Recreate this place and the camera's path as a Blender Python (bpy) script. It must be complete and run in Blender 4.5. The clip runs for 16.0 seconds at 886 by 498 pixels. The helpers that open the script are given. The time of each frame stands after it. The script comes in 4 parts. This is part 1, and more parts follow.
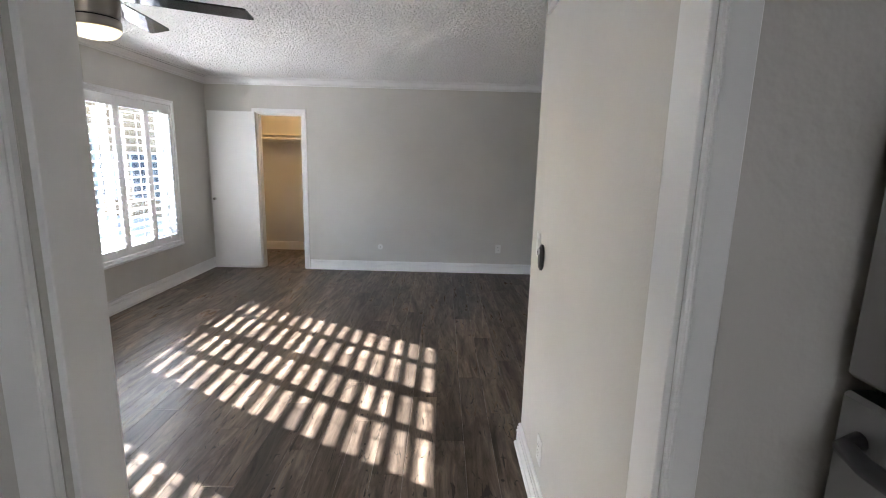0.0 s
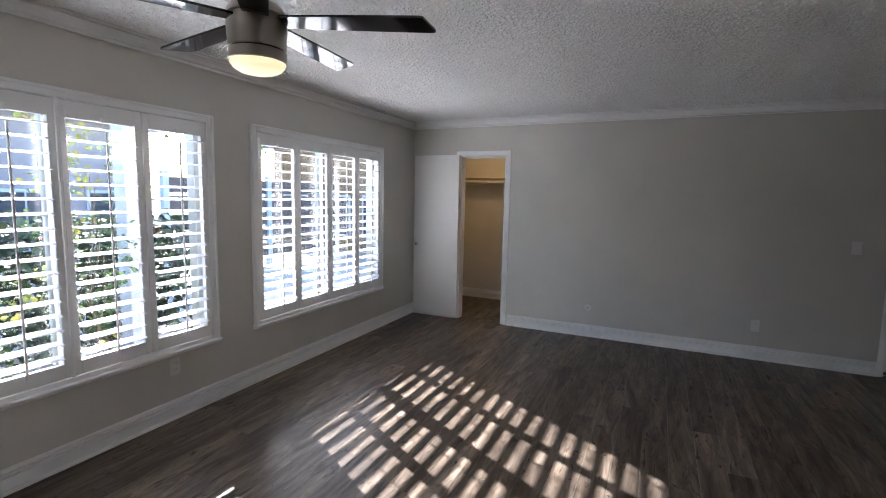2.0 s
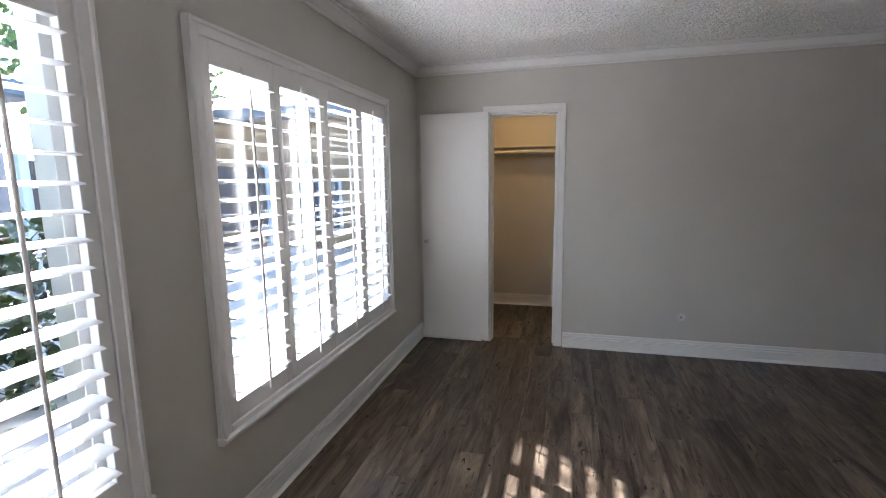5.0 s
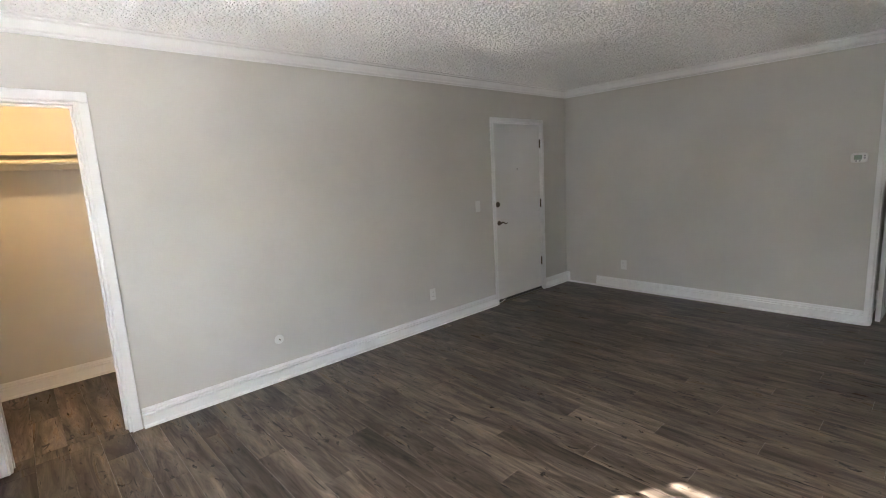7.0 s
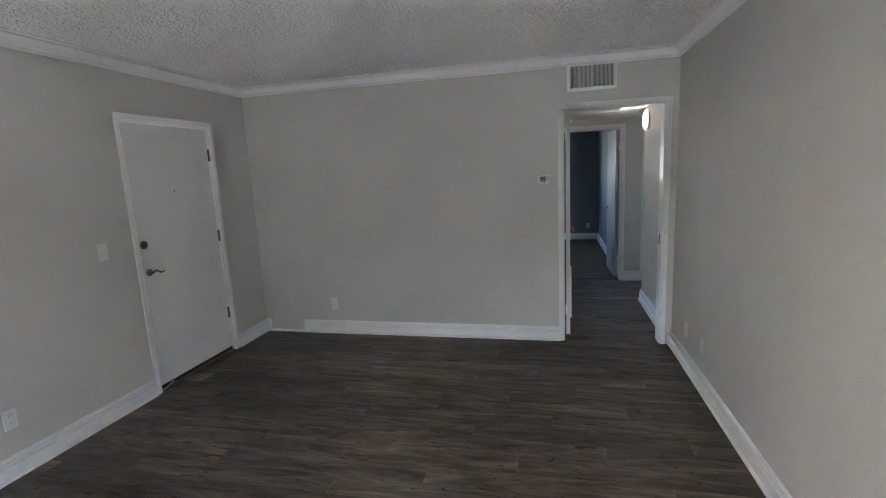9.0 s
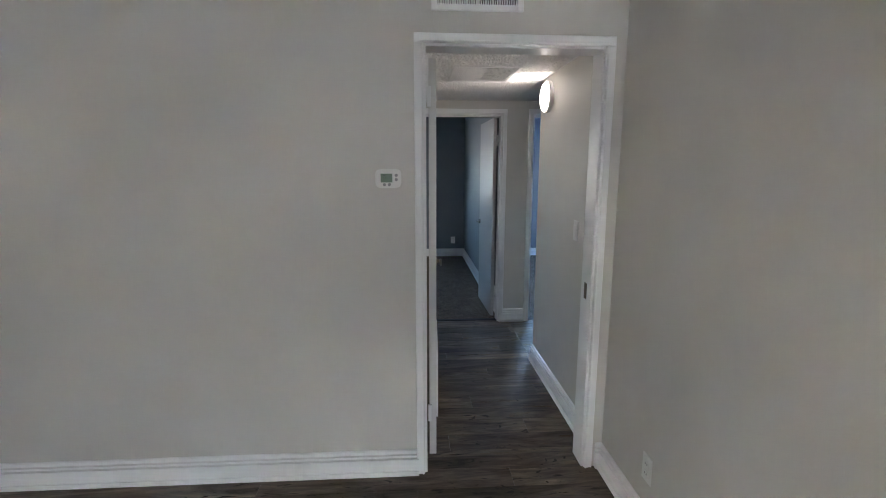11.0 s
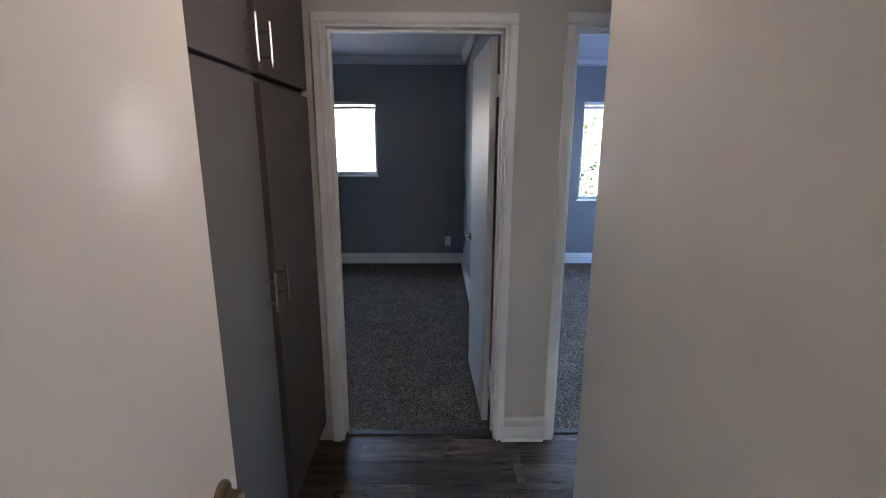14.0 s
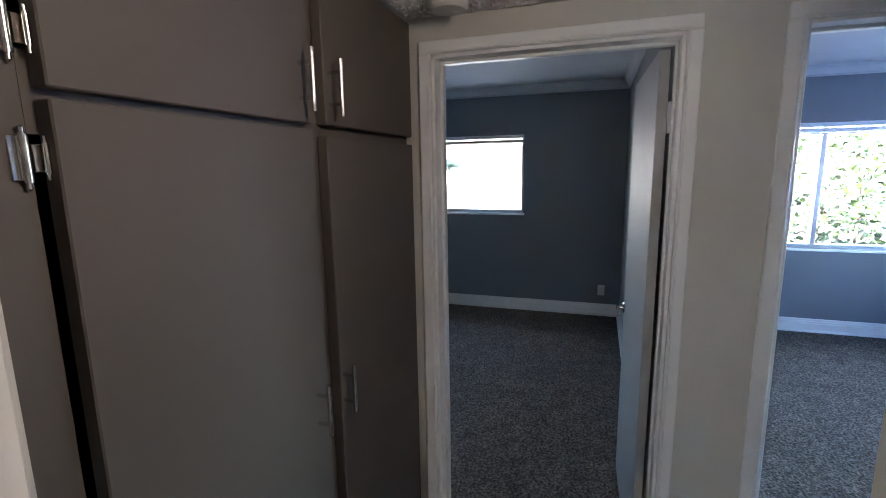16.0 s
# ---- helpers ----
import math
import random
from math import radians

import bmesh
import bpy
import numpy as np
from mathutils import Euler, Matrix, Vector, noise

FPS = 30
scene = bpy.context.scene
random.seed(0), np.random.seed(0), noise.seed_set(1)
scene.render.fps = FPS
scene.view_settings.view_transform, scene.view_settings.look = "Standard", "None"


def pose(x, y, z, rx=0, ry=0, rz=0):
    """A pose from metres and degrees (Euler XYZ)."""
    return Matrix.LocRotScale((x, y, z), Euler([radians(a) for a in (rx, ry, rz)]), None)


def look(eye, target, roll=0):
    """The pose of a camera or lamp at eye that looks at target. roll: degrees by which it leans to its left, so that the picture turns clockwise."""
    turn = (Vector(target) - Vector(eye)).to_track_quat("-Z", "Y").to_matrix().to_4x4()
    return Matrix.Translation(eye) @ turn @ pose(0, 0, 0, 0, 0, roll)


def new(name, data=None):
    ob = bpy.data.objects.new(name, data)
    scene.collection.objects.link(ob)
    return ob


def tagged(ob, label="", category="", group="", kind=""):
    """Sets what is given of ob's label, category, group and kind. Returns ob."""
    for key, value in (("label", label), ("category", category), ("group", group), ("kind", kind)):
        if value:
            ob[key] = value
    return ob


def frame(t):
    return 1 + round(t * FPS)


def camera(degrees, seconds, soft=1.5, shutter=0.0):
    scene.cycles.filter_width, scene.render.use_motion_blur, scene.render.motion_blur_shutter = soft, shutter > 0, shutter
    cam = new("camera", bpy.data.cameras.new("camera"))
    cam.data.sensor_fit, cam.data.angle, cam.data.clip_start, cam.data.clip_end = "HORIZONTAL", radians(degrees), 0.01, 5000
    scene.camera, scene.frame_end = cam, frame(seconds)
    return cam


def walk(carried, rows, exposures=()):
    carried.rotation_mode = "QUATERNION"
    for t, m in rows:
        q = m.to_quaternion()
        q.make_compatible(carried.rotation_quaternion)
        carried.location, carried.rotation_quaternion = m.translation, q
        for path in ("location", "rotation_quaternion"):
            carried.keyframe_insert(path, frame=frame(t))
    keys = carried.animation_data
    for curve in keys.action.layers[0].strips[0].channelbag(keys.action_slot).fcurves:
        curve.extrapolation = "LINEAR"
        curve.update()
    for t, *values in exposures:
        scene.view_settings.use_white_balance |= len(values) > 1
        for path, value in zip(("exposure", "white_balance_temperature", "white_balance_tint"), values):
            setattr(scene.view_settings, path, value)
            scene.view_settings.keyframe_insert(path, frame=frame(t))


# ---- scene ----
cam = camera(86.9, 16.0, 1.0)
PATH = [
    (0, (0.039, 0.589, 1.486), (0.051, 2.554, 1.114), 1.5),
    (0.5, (0.038, 0.832, 1.508), (-0.179, 2.793, 1.184), 2.1),
    (1, (-0.028, 1.059, 1.521), (-0.415, 3.0, 1.24), 1.7),
    (1.5, (-0.07, 1.241, 1.535), (-0.659, 3.136, 1.282), 1.2),
    (2, (-0.104, 1.42, 1.536), (-0.935, 3.225, 1.31), 1.2),
    (2.5, (-0.225, 1.565, 1.526), (-1.317, 3.228, 1.32), 1.4),
    (3, (-0.53, 1.753, 1.519), (-1.772, 3.308, 1.319), 1.5),
    (3.2, (-0.65, 1.853, 1.505), (-1.905, 3.397, 1.302), 1.2),
    (5.3, (-1.834, 2.787, 1.46), (-2.068, 4.748, 1.143), -0.9),
    (5.5, (-1.923, 2.849, 1.447), (-1.951, 4.822, 1.121), -0.9),
    (6, (-2.112, 2.983, 1.475), (-1.599, 4.885, 1.127), -1.4),
    (6.5, (-2.197, 3.157, 1.517), (-1.239, 4.877, 1.166), -1.9),
    (7, (-2.137, 3.356, 1.517), (-0.804, 4.813, 1.196), -3.1),
    (7.5, (-2.023, 3.499, 1.573), (-0.432, 4.665, 1.244), -4.1),
    (8, (-1.798, 3.66, 1.567), (-0.042, 4.556, 1.228), -4.4),
    (8.5, (-1.396, 3.745, 1.591), (0.46, 4.402, 1.239), -3.8),
    (9, (-0.967, 3.837, 1.58), (0.951, 4.294, 1.245), -2.8),
    (9.5, (-0.499, 3.884, 1.58), (1.456, 4.146, 1.254), -2.7),
    (10, (0.034, 3.857, 1.58), (2.006, 3.957, 1.264), -1.6),
    (10.2, (0.25, 3.856, 1.56), (2.224, 3.894, 1.241), -1.1),
    (12.3, (2.259, 3.52, 1.479), (4.216, 3.32, 1.116), 0.5),
    (12.5, (2.41, 3.468, 1.489), (4.365, 3.274, 1.113), 0.4),
    (13, (2.758, 3.384, 1.51), (4.707, 3.233, 1.088), 0.2),
    (13.5, (3.092, 3.344, 1.538), (5.04, 3.258, 1.091), 0.1),
    (14, (3.377, 3.274, 1.526), (5.324, 3.241, 1.069), 0.2),
    (14.5, (3.569, 3.215, 1.549), (5.512, 3.286, 1.082), -0.1),
    (15, (3.741, 3.2, 1.563), (5.672, 3.444, 1.104), -0.4),
    (15.5, (3.857, 3.204, 1.601), (5.765, 3.645, 1.194), -0.7),
    (16, (3.921, 3.193, 1.622), (5.791, 3.812, 1.276), -0.9),
]
EXPOSURES = [(0.0, 4.5, 6250, 10), (0.5, 4.05, 6200, 10), (1.5, 3.7, 6100, 11), (3.2, 3.5, 6050, 12), (5.5, 3.95, 6350, 11), (6.0, 4.35, 6400, 11), (6.5, 4.95, 6550, 10), (7.5, 5.15, 6600, 9), (8.5, 5.0, 6200, 9), (9.0, 5.05, 6100, 9),
             (10.2, 5.2, 6150, 9), (12.4, 5.6, 6450, 12), (14.0, 5.5, 6750, 17), (15.0, 5.58, 6650, 15), (16.0, 5.6, 6550, 13)]
walk(cam, [(t, look(eye, target, roll)) for t, eye, target, roll in PATH], EXPOSURES)

# ---- world, sun, lamps ----
SUN_WAY = Vector((1.0, -0.567, -0.615))
world = bpy.data.worlds.new("world")
scene.world = world
world.use_nodes = True
wn = world.node_tree.nodes
sky = wn.new("ShaderNodeTexSky")
sky.sky_type, sky.sun_disc = "NISHITA", False
sky.sun_elevation, sky.sun_rotation = radians(28.1), radians(299.5)
wn["Background"].inputs["Strength"].default_value = 0.15
world.node_tree.links.new(sky.outputs[0], wn["Background"].inputs["Color"])
sun_data = bpy.data.lights.new("sun", "SUN")
sun_data.energy, sun_data.angle, sun_data.color = 3.6, radians(0.5), (1.0, 0.965, 0.945)
sun = new("sun", sun_data)
sun.rotation_euler = SUN_WAY.to_track_quat("-Z", "Y").to_euler()

# added blue fill lamp in an unseen opening, in place of sky light
fill_data = bpy.data.lights.new("bedroom_window_sky", "AREA")
fill_data.shape, fill_data.size, fill_data.size_y = "RECTANGLE", 0.95, 0.85
fill_data.energy, fill_data.color = 0.65, (0.1, 0.33, 1.0)
blue_fill = new("bedroom_window_sky", fill_data)
blue_fill.matrix_basis = pose(7.4, -0.52, 1.45, 90, 0, 0)


# ---- materials ----
def material(name, base, rough=0.6, metal=0.0, spec=0.5):
    m = bpy.data.materials.new(name)
    m.use_nodes = True
    b = m.node_tree.nodes["Principled BSDF"]
    b.inputs["Base Color"].default_value = (*base, 1)
    b.inputs["Roughness"].default_value = rough
    b.inputs["Metallic"].default_value = metal
    b.inputs["Specular IOR Level"].default_value = spec
    return m, m.node_tree.nodes, m.node_tree.links, b


def noise_node(n, l, scale, detail=4.0, stretch=(1, 1, 1), rough=0.55):
    co = n.new("ShaderNodeTexCoord")
    mp = n.new("ShaderNodeMapping")
    mp.inputs["Scale"].default_value = stretch
    tx = n.new("ShaderNodeTexNoise")
    tx.inputs["Scale"].default_value = scale
    tx.inputs["Detail"].default_value = detail
    tx.inputs["Roughness"].default_value = rough
    l.new(co.outputs["Object"], mp.inputs["Vector"])
    l.new(mp.outputs["Vector"], tx.inputs["Vector"])
    return tx


def ramp(n, l, source, stops):
    r = n.new("ShaderNodeValToRGB")
    while len(r.color_ramp.elements) < len(stops):
        r.color_ramp.elements.new(0.5)
    for e, (p, c) in zip(r.color_ramp.elements, stops):
        e.position, e.color = p, (*c, 1)
    l.new(source, r.inputs["Fac"])
    return r


def bump(n, l, b, height, strength, distance):
    k = n.new("ShaderNodeBump")
    k.inputs["Strength"].default_value, k.inputs["Distance"].default_value = strength, distance
    l.new(height, k.inputs["Height"])
    if b.inputs["Normal"].is_linked:
        l.new(b.inputs["Normal"].links[0].from_socket, k.inputs["Normal"])
    l.new(k.outputs["Normal"], b.inputs["Normal"])
    return k


def painted(name, base, rough, peel=0.0, peel_scale=120.0, drift=0.05, spec=0.5, tint=(1.0, 1.0, 1.0)):
    """Paint with slow unevenness, faint scuffs and an orange-peel relief."""
    m, n, l, b = material(name, base, rough, 0, spec)
    slow = noise_node(n, l, 1.3, 3)
    lo = tuple(c * (1 - drift) * t for c, t in zip(base, tint))
    hi = tuple(min(1, c * (1 + drift)) for c in base)
    r = ramp(n, l, slow.outputs["Fac"], [(0.3, lo), (0.7, hi)])
    l.new(r.outputs["Color"], b.inputs["Base Color"])
    fine = noise_node(n, l, 9.0, 5)
    rr = ramp(n, l, fine.outputs["Fac"], [(0.3, (rough * 0.95,) * 3), (0.75, (min(1, rough * 1.06),) * 3)])
    l.new(rr.outputs["Color"], b.inputs["Roughness"])
    if peel:
        tx = noise_node(n, l, peel_scale, 2)
        bump(n, l, b, tx.outputs["Fac"], peel, 0.002)
    return m


WALL = painted("wall_paint_grey", (0.63, 0.61, 0.567), 0.55, 0.35, 90)
HALLWALL = WALL
KITCHENWALL = painted("kitchen_paint_knockdown", (0.63, 0.61, 0.575), 0.5, 0.9, 38)
BLUE = painted("bedroom_paint_blue_grey", (0.19, 0.215, 0.235), 0.5, 0.3, 90)
TRIM = painted("trim_white_gloss", (0.86, 0.86, 0.855), 0.32, 0.04, 60, 0.02)
DOORW = painted("door_white_satin", (0.82, 0.815, 0.80), 0.38, 0.05, 45, 0.02)
DOORGLOSS = painted("door_white_gloss", (0.76, 0.75, 0.73), 0.16, 0.14, 40, 0.02, 0.1)
# white door paint with the bedroom's shade darkening its base colour
DOORSHADED = painted("door_white_shaded", (0.47, 0.47, 0.47), 0.5, 0.05, 45, 0.03, 0.3)
SHUTTER = painted("shutter_white", (0.88, 0.88, 0.88), 0.35, 0.0, 60, 0.02)
PLASTIC = painted("white_plastic", (0.78, 0.78, 0.75), 0.35, 0.0, 60, 0.02)
IVORY = painted("closet_shelf_paint", (0.72, 0.68, 0.58), 0.45, 0.1, 60, 0.05)
CABINET = painted("cabinet_charcoal_paint", (0.104, 0.09, 0.08), 0.6, 0.12, 60, 0.06, 0.3)
BLACK = material("black_plastic", (0.012, 0.012, 0.013), 0.35)[0]
BLADE = material("fan_blade_black_gloss", (0.01, 0.01, 0.012), 0.06, 0, 0.6)[0]
DARK = material("dark_void", (0.01, 0.01, 0.01), 0.9)[0]
BRONZE = material("aged_bronze", (0.14, 0.115, 0.09), 0.35, 1.0)[0]
BRASS = material("antique_brass", (0.3, 0.235, 0.15), 0.3, 1.0)[0]
RUBBER = material("door_sweep_dark", (0.03, 0.028, 0.026), 0.6)[0]
ALU = material("window_aluminium", (0.55, 0.56, 0.57), 0.35, 1.0)[0]


def brushed(name, base, rough):
    m, n, l, b = material(name, base, rough, 1.0)
    tx = noise_node(n, l, 50, 2, (1, 1, 14))
    r = ramp(n, l, tx.outputs["Fac"], [(0.3, (rough * 0.94,) * 3), (0.7, (rough * 1.08,) * 3)])
    l.new(r.outputs["Color"], b.inputs["Roughness"])
    return m


NICKEL = brushed("brushed_nickel", (0.43, 0.39, 0.34), 0.3)
CHROME = brushed("polished_steel", (0.72, 0.71, 0.69), 0.15)
STEEL = brushed("fridge_steel", (0.34, 0.34, 0.34), 0.35)


def popcorn(name):
    m, n, l, b = material(name, (0.8, 0.8, 0.79), 0.9, 0, 0.2)
    v = n.new("ShaderNodeTexVoronoi")
    v.inputs["Scale"].default_value = 62
    co = n.new("ShaderNodeTexCoord")
    nz = noise_node(n, l, 45, 3)
    mix = n.new("ShaderNodeMixRGB")
    mix.inputs["Fac"].default_value = 0.06
    l.new(co.outputs["Object"], mix.inputs["Color1"])
    l.new(nz.outputs["Color"], mix.inputs["Color2"])
    l.new(mix.outputs["Color"], v.inputs["Vector"])
    inv = ramp(n, l, v.outputs["Distance"], [(0.05, (1, 1, 1)), (0.55, (0, 0, 0))])
    bump(n, l, b, inv.outputs["Color"], 0.5, 0.006)
    fine = noise_node(n, l, 160, 3)
    bump(n, l, b, fine.outputs["Fac"], 0.5, 0.004)
    r = ramp(n, l, nz.outputs["Fac"], [(0.3, (0.8, 0.8, 0.79)), (0.7, (0.88, 0.88, 0.87))])
    l.new(r.outputs["Color"], b.inputs["Base Color"])
    return m


CEIL = popcorn("popcorn_ceiling")
# ceiling and crown: the dim room's blue-grey is put into the paint colour
CEILB = painted("bedroom_white_shaded", (0.56, 0.58, 0.6), 0.7, 0.4, 60)


def plank_material():
    """Grey-brown vinyl plank: board tone by object, streaks along y, dark knots, worn gloss."""
    m, n, l, b = material("grey_oak_plank", (0.12, 0.1, 0.085), 0.32, 0, 0.22)
    info = n.new("ShaderNodeObjectInfo")
    co = n.new("ShaderNodeTexCoord")
    geo = n.new("ShaderNodeNewGeometry")
    off = n.new("ShaderNodeVectorMath")
    off.operation = "MULTIPLY_ADD"
    off.inputs[1].default_value = (37.0, 53.0, 11.0)
    l.new(info.outputs["Random"], off.inputs[0])
    l.new(geo.outputs["Position"], off.inputs[2])

    def tex(scale, stretch, detail, rough=0.6, dist=0.0):
        mp = n.new("ShaderNodeMapping")
        mp.inputs["Scale"].default_value = stretch
        l.new(off.outputs[0], mp.inputs["Vector"])
        t = n.new("ShaderNodeTexNoise")
        t.inputs["Scale"].default_value, t.inputs["Detail"].default_value = scale, detail
        t.inputs["Roughness"].default_value, t.inputs["Distortion"].default_value = rough, dist
        l.new(mp.outputs[0], t.inputs["Vector"])
        return t

    streak = tex(1.0, (15, 2.0, 1), 8, 0.66, 1.3)
    broad = tex(1.0, (5.5, 1.0, 1), 4, 0.6, 0.8)
    knots = tex(1.0, (21, 8.5, 1), 3, 0.6, 1.4)
    cracks = tex(1.0, (62, 5.0, 1), 3, 0.55, 0.8)
    r1 = ramp(n, l, streak.outputs["Fac"], [(0.32, (0.032, 0.024, 0.019)), (0.45, (0.078, 0.062, 0.05)), (0.56, (0.118, 0.097, 0.08)), (0.67, (0.215, 0.182, 0.153))])
    r2 = ramp(n, l, broad.outputs["Fac"], [(0.34, (0.58, 0.55, 0.52)), (0.66, (1.62, 1.55, 1.46))])
    mul = n.new("ShaderNodeMixRGB")
    mul.blend_type = "MULTIPLY"
    mul.inputs["Fac"].default_value = 1.0
    l.new(r1.outputs["Color"], mul.inputs["Color1"])
    l.new(r2.outputs["Color"], mul.inputs["Color2"])
    tone = ramp(n, l, info.outputs["Random"], [(0.0, (0.74, 0.73, 0.72)), (0.5, (1.0, 0.99, 0.97)), (1.0, (1.26, 1.24, 1.2))])
    mul2 = n.new("ShaderNodeMixRGB")
    mul2.blend_type = "MULTIPLY"
    mul2.inputs["Fac"].default_value = 1.0
    l.new(mul.outputs[0], mul2.inputs["Color1"])
    l.new(tone.outputs[0], mul2.inputs["Color2"])
    rk0 = ramp(n, l, knots.outputs["Fac"], [(0.64, (0, 0, 0)), (0.675, (0.92, 0.92, 0.92))])
    rc = ramp(n, l, cracks.outputs["Fac"], [(0.64, (0, 0, 0)), (0.69, (0.95, 0.95, 0.95))])
    rk = n.new("ShaderNodeMixRGB")
    rk.blend_type = "LIGHTEN"
    rk.inputs["Fac"].default_value = 1.0
    l.new(rk0.outputs[0], rk.inputs["Color1"])
    l.new(rc.outputs[0], rk.inputs["Color2"])
    mk = n.new("ShaderNodeMixRGB")
    mk.inputs["Color2"].default_value = (0.014, 0.011, 0.009, 1)
    l.new(rk.outputs[0], mk.inputs["Fac"])
    l.new(mul2.outputs[0], mk.inputs["Color1"])
    l.new(mk.outputs[0], b.inputs["Base Color"])
    rr = ramp(n, l, streak.outputs["Fac"], [(0.3, (0.38,) * 3), (0.7, (0.24,) * 3)])
    l.new(rr.outputs[0], b.inputs["Roughness"])
    bump(n, l, b, streak.outputs["Fac"], 0.25, 0.0015)
    return m


PLANK = plank_material()


def carpet_material():
    m, n, l, b = material("grey_carpet", (0.2, 0.19, 0.18), 0.95, 0, 0.1)
    a = noise_node(n, l, 75, 3)
    c = noise_node(n, l, 7, 4)
    r = ramp(n, l, a.outputs["Fac"], [(0.3, (0.05, 0.041, 0.032)), (0.5, (0.15, 0.124, 0.098)), (0.72, (0.34, 0.29, 0.235))])
    r2 = ramp(n, l, c.outputs["Fac"], [(0.3, (0.78,) * 3), (0.7, (1.1,) * 3)])
    mul = n.new("ShaderNodeMixRGB")
    mul.blend_type = "MULTIPLY"
    mul.inputs["Fac"].default_value = 1.0
    l.new(r.outputs[0], mul.inputs["Color1"])
    l.new(r2.outputs[0], mul.inputs["Color2"])
    l.new(mul.outputs[0], b.inputs["Base Color"])
    bump(n, l, b, a.outputs["Fac"], 1.0, 0.02)
    return m


CARPET = carpet_material()


def glowing(name, colour, strength):
    m = bpy.data.materials.new(name)
    m.use_nodes = True
    b = m.node_tree.nodes["Principled BSDF"]
    b.inputs["Base Color"].default_value = (0.8, 0.8, 0.78, 1)
    b.inputs["Emission Color"].default_value = (*colour, 1)
    b.inputs["Emission Strength"].default_value = strength
    return m


LAMPGLASS = glowing("fan_lamp_glass", (1.0, 0.82, 0.45), 0.08)
SCONCEGLASS = glowing("sconce_glass", (1.0, 0.85, 0.74), 1.05)
BULBGLASS = glowing("closet_bulb_glass", (1.0, 0.62, 0.28), 11.5)
# glow of an added kitchen fill; no such lamp is seen
KITCHENFILL = glowing("kitchen_fill_glow", (0.98, 0.98, 1.0), 0.5)
LCD = material("lcd_green_grey", (0.2, 0.26, 0.2), 0.15)[0]
LCDMARK = material("lcd_mark", (0.06, 0.08, 0.06), 0.3)[0]


def pane_glass():
    m = bpy.data.materials.new("window_glass")
    m.use_nodes = True
    n, l = m.node_tree.nodes, m.node_tree.links
    n.remove(n["Principled BSDF"])
    t, g, f, x = (n.new(k) for k in ("ShaderNodeBsdfTransparent", "ShaderNodeBsdfGlossy", "ShaderNodeLayerWeight", "ShaderNodeMixShader"))
    p, a = n.new("ShaderNodeMath"), n.new("ShaderNodeMath")
    p.operation, p.inputs[1].default_value = "POWER", 4.0
    a.operation, a.inputs[1].default_value, a.inputs[2].default_value = "MULTIPLY_ADD", 0.8, 0.035
    g.inputs["Roughness"].default_value = 0.02
    f.inputs["Blend"].default_value = 0.5
    l.new(f.outputs["Facing"], p.inputs[0])
    l.new(p.outputs[0], a.inputs[0])
    l.new(a.outputs[0], x.inputs[0])
    l.new(t.outputs[0], x.inputs[1])
    l.new(g.outputs[0], x.inputs[2])
    l.new(x.outputs[0], n["Material Output"].inputs["Surface"])
    return m


GLASS = pane_glass()


def speckled(name, stops, scale, rough=0.8, peel=0.6, dist=0.01):
    m, n, l, b = material(name, stops[0][1], rough, 0, 0.3)
    t = noise_node(n, l, scale, 6)
    r = ramp(n, l, t.outputs["Fac"], stops)
    l.new(r.outputs[0], b.inputs["Base Color"])
    bump(n, l, b, t.outputs["Fac"], peel, dist)
    return m


STUCCO = speckled("exterior_stucco_grey", [(0.3, (0.175, 0.16, 0.17)), (0.7, (0.21, 0.193, 0.202))], 25)
STUCCOTAN = speckled("exterior_stucco_tan", [(0.3, (0.12, 0.085, 0.05)), (0.7, (0.15, 0.11, 0.07))], 25)
# white posts and window frames, coloured as they look in blue shade
POSTSHADED = painted("exterior_white_shaded", (0.3, 0.335, 0.38), 0.5, 0.2, 40)
CONCRETE = speckled("concrete", [(0.3, (0.2, 0.196, 0.19)), (0.7, (0.26, 0.256, 0.25))], 12)
WOODBR = speckled("brown_fence_board", [(0.3, (0.06, 0.048, 0.044)), (0.7, (0.08, 0.065, 0.06))], 14, 0.8, 0.1)
ROOFBL = speckled("roof_shingle_blue_grey", [(0.3, (0.05, 0.07, 0.1)), (0.7, (0.08, 0.105, 0.14))], 18)
BARK = speckled("bark", [(0.3, (0.1, 0.07, 0.05)), (0.7, (0.2, 0.15, 0.1))], 20)
WINDARK = material("dark_window_pane", (0.03, 0.04, 0.05), 0.08, 0, 0.6)[0]


def leaf_material(name, lo, hi):
    m, n, l, b = material(name, lo, 0.5, 0, 0.35)
    g = n.new("ShaderNodeNewGeometry")
    r = ramp(n, l, g.outputs["Random Per Island"], [(0.0, lo), (1.0, hi)])
    l.new(r.outputs[0], b.inputs["Base Color"])
    b.inputs["Transmission Weight"].default_value = 0.0
    b.inputs["Subsurface Weight"].default_value = 0.0
    return m


LEAF = leaf_material("leaf_green", (0.03, 0.07, 0.02), (0.11, 0.17, 0.04))
LEAFY = leaf_material("leaf_yellow_green", (0.12, 0.18, 0.03), (0.34, 0.3, 0.05))
LEAFDK = leaf_material("leaf_dark_green", (0.012, 0.025, 0.01), (0.04, 0.065, 0.02))
BLOOM = leaf_material("red_bloom", (0.3, 0.03, 0.02), (0.45, 0.1, 0.05))


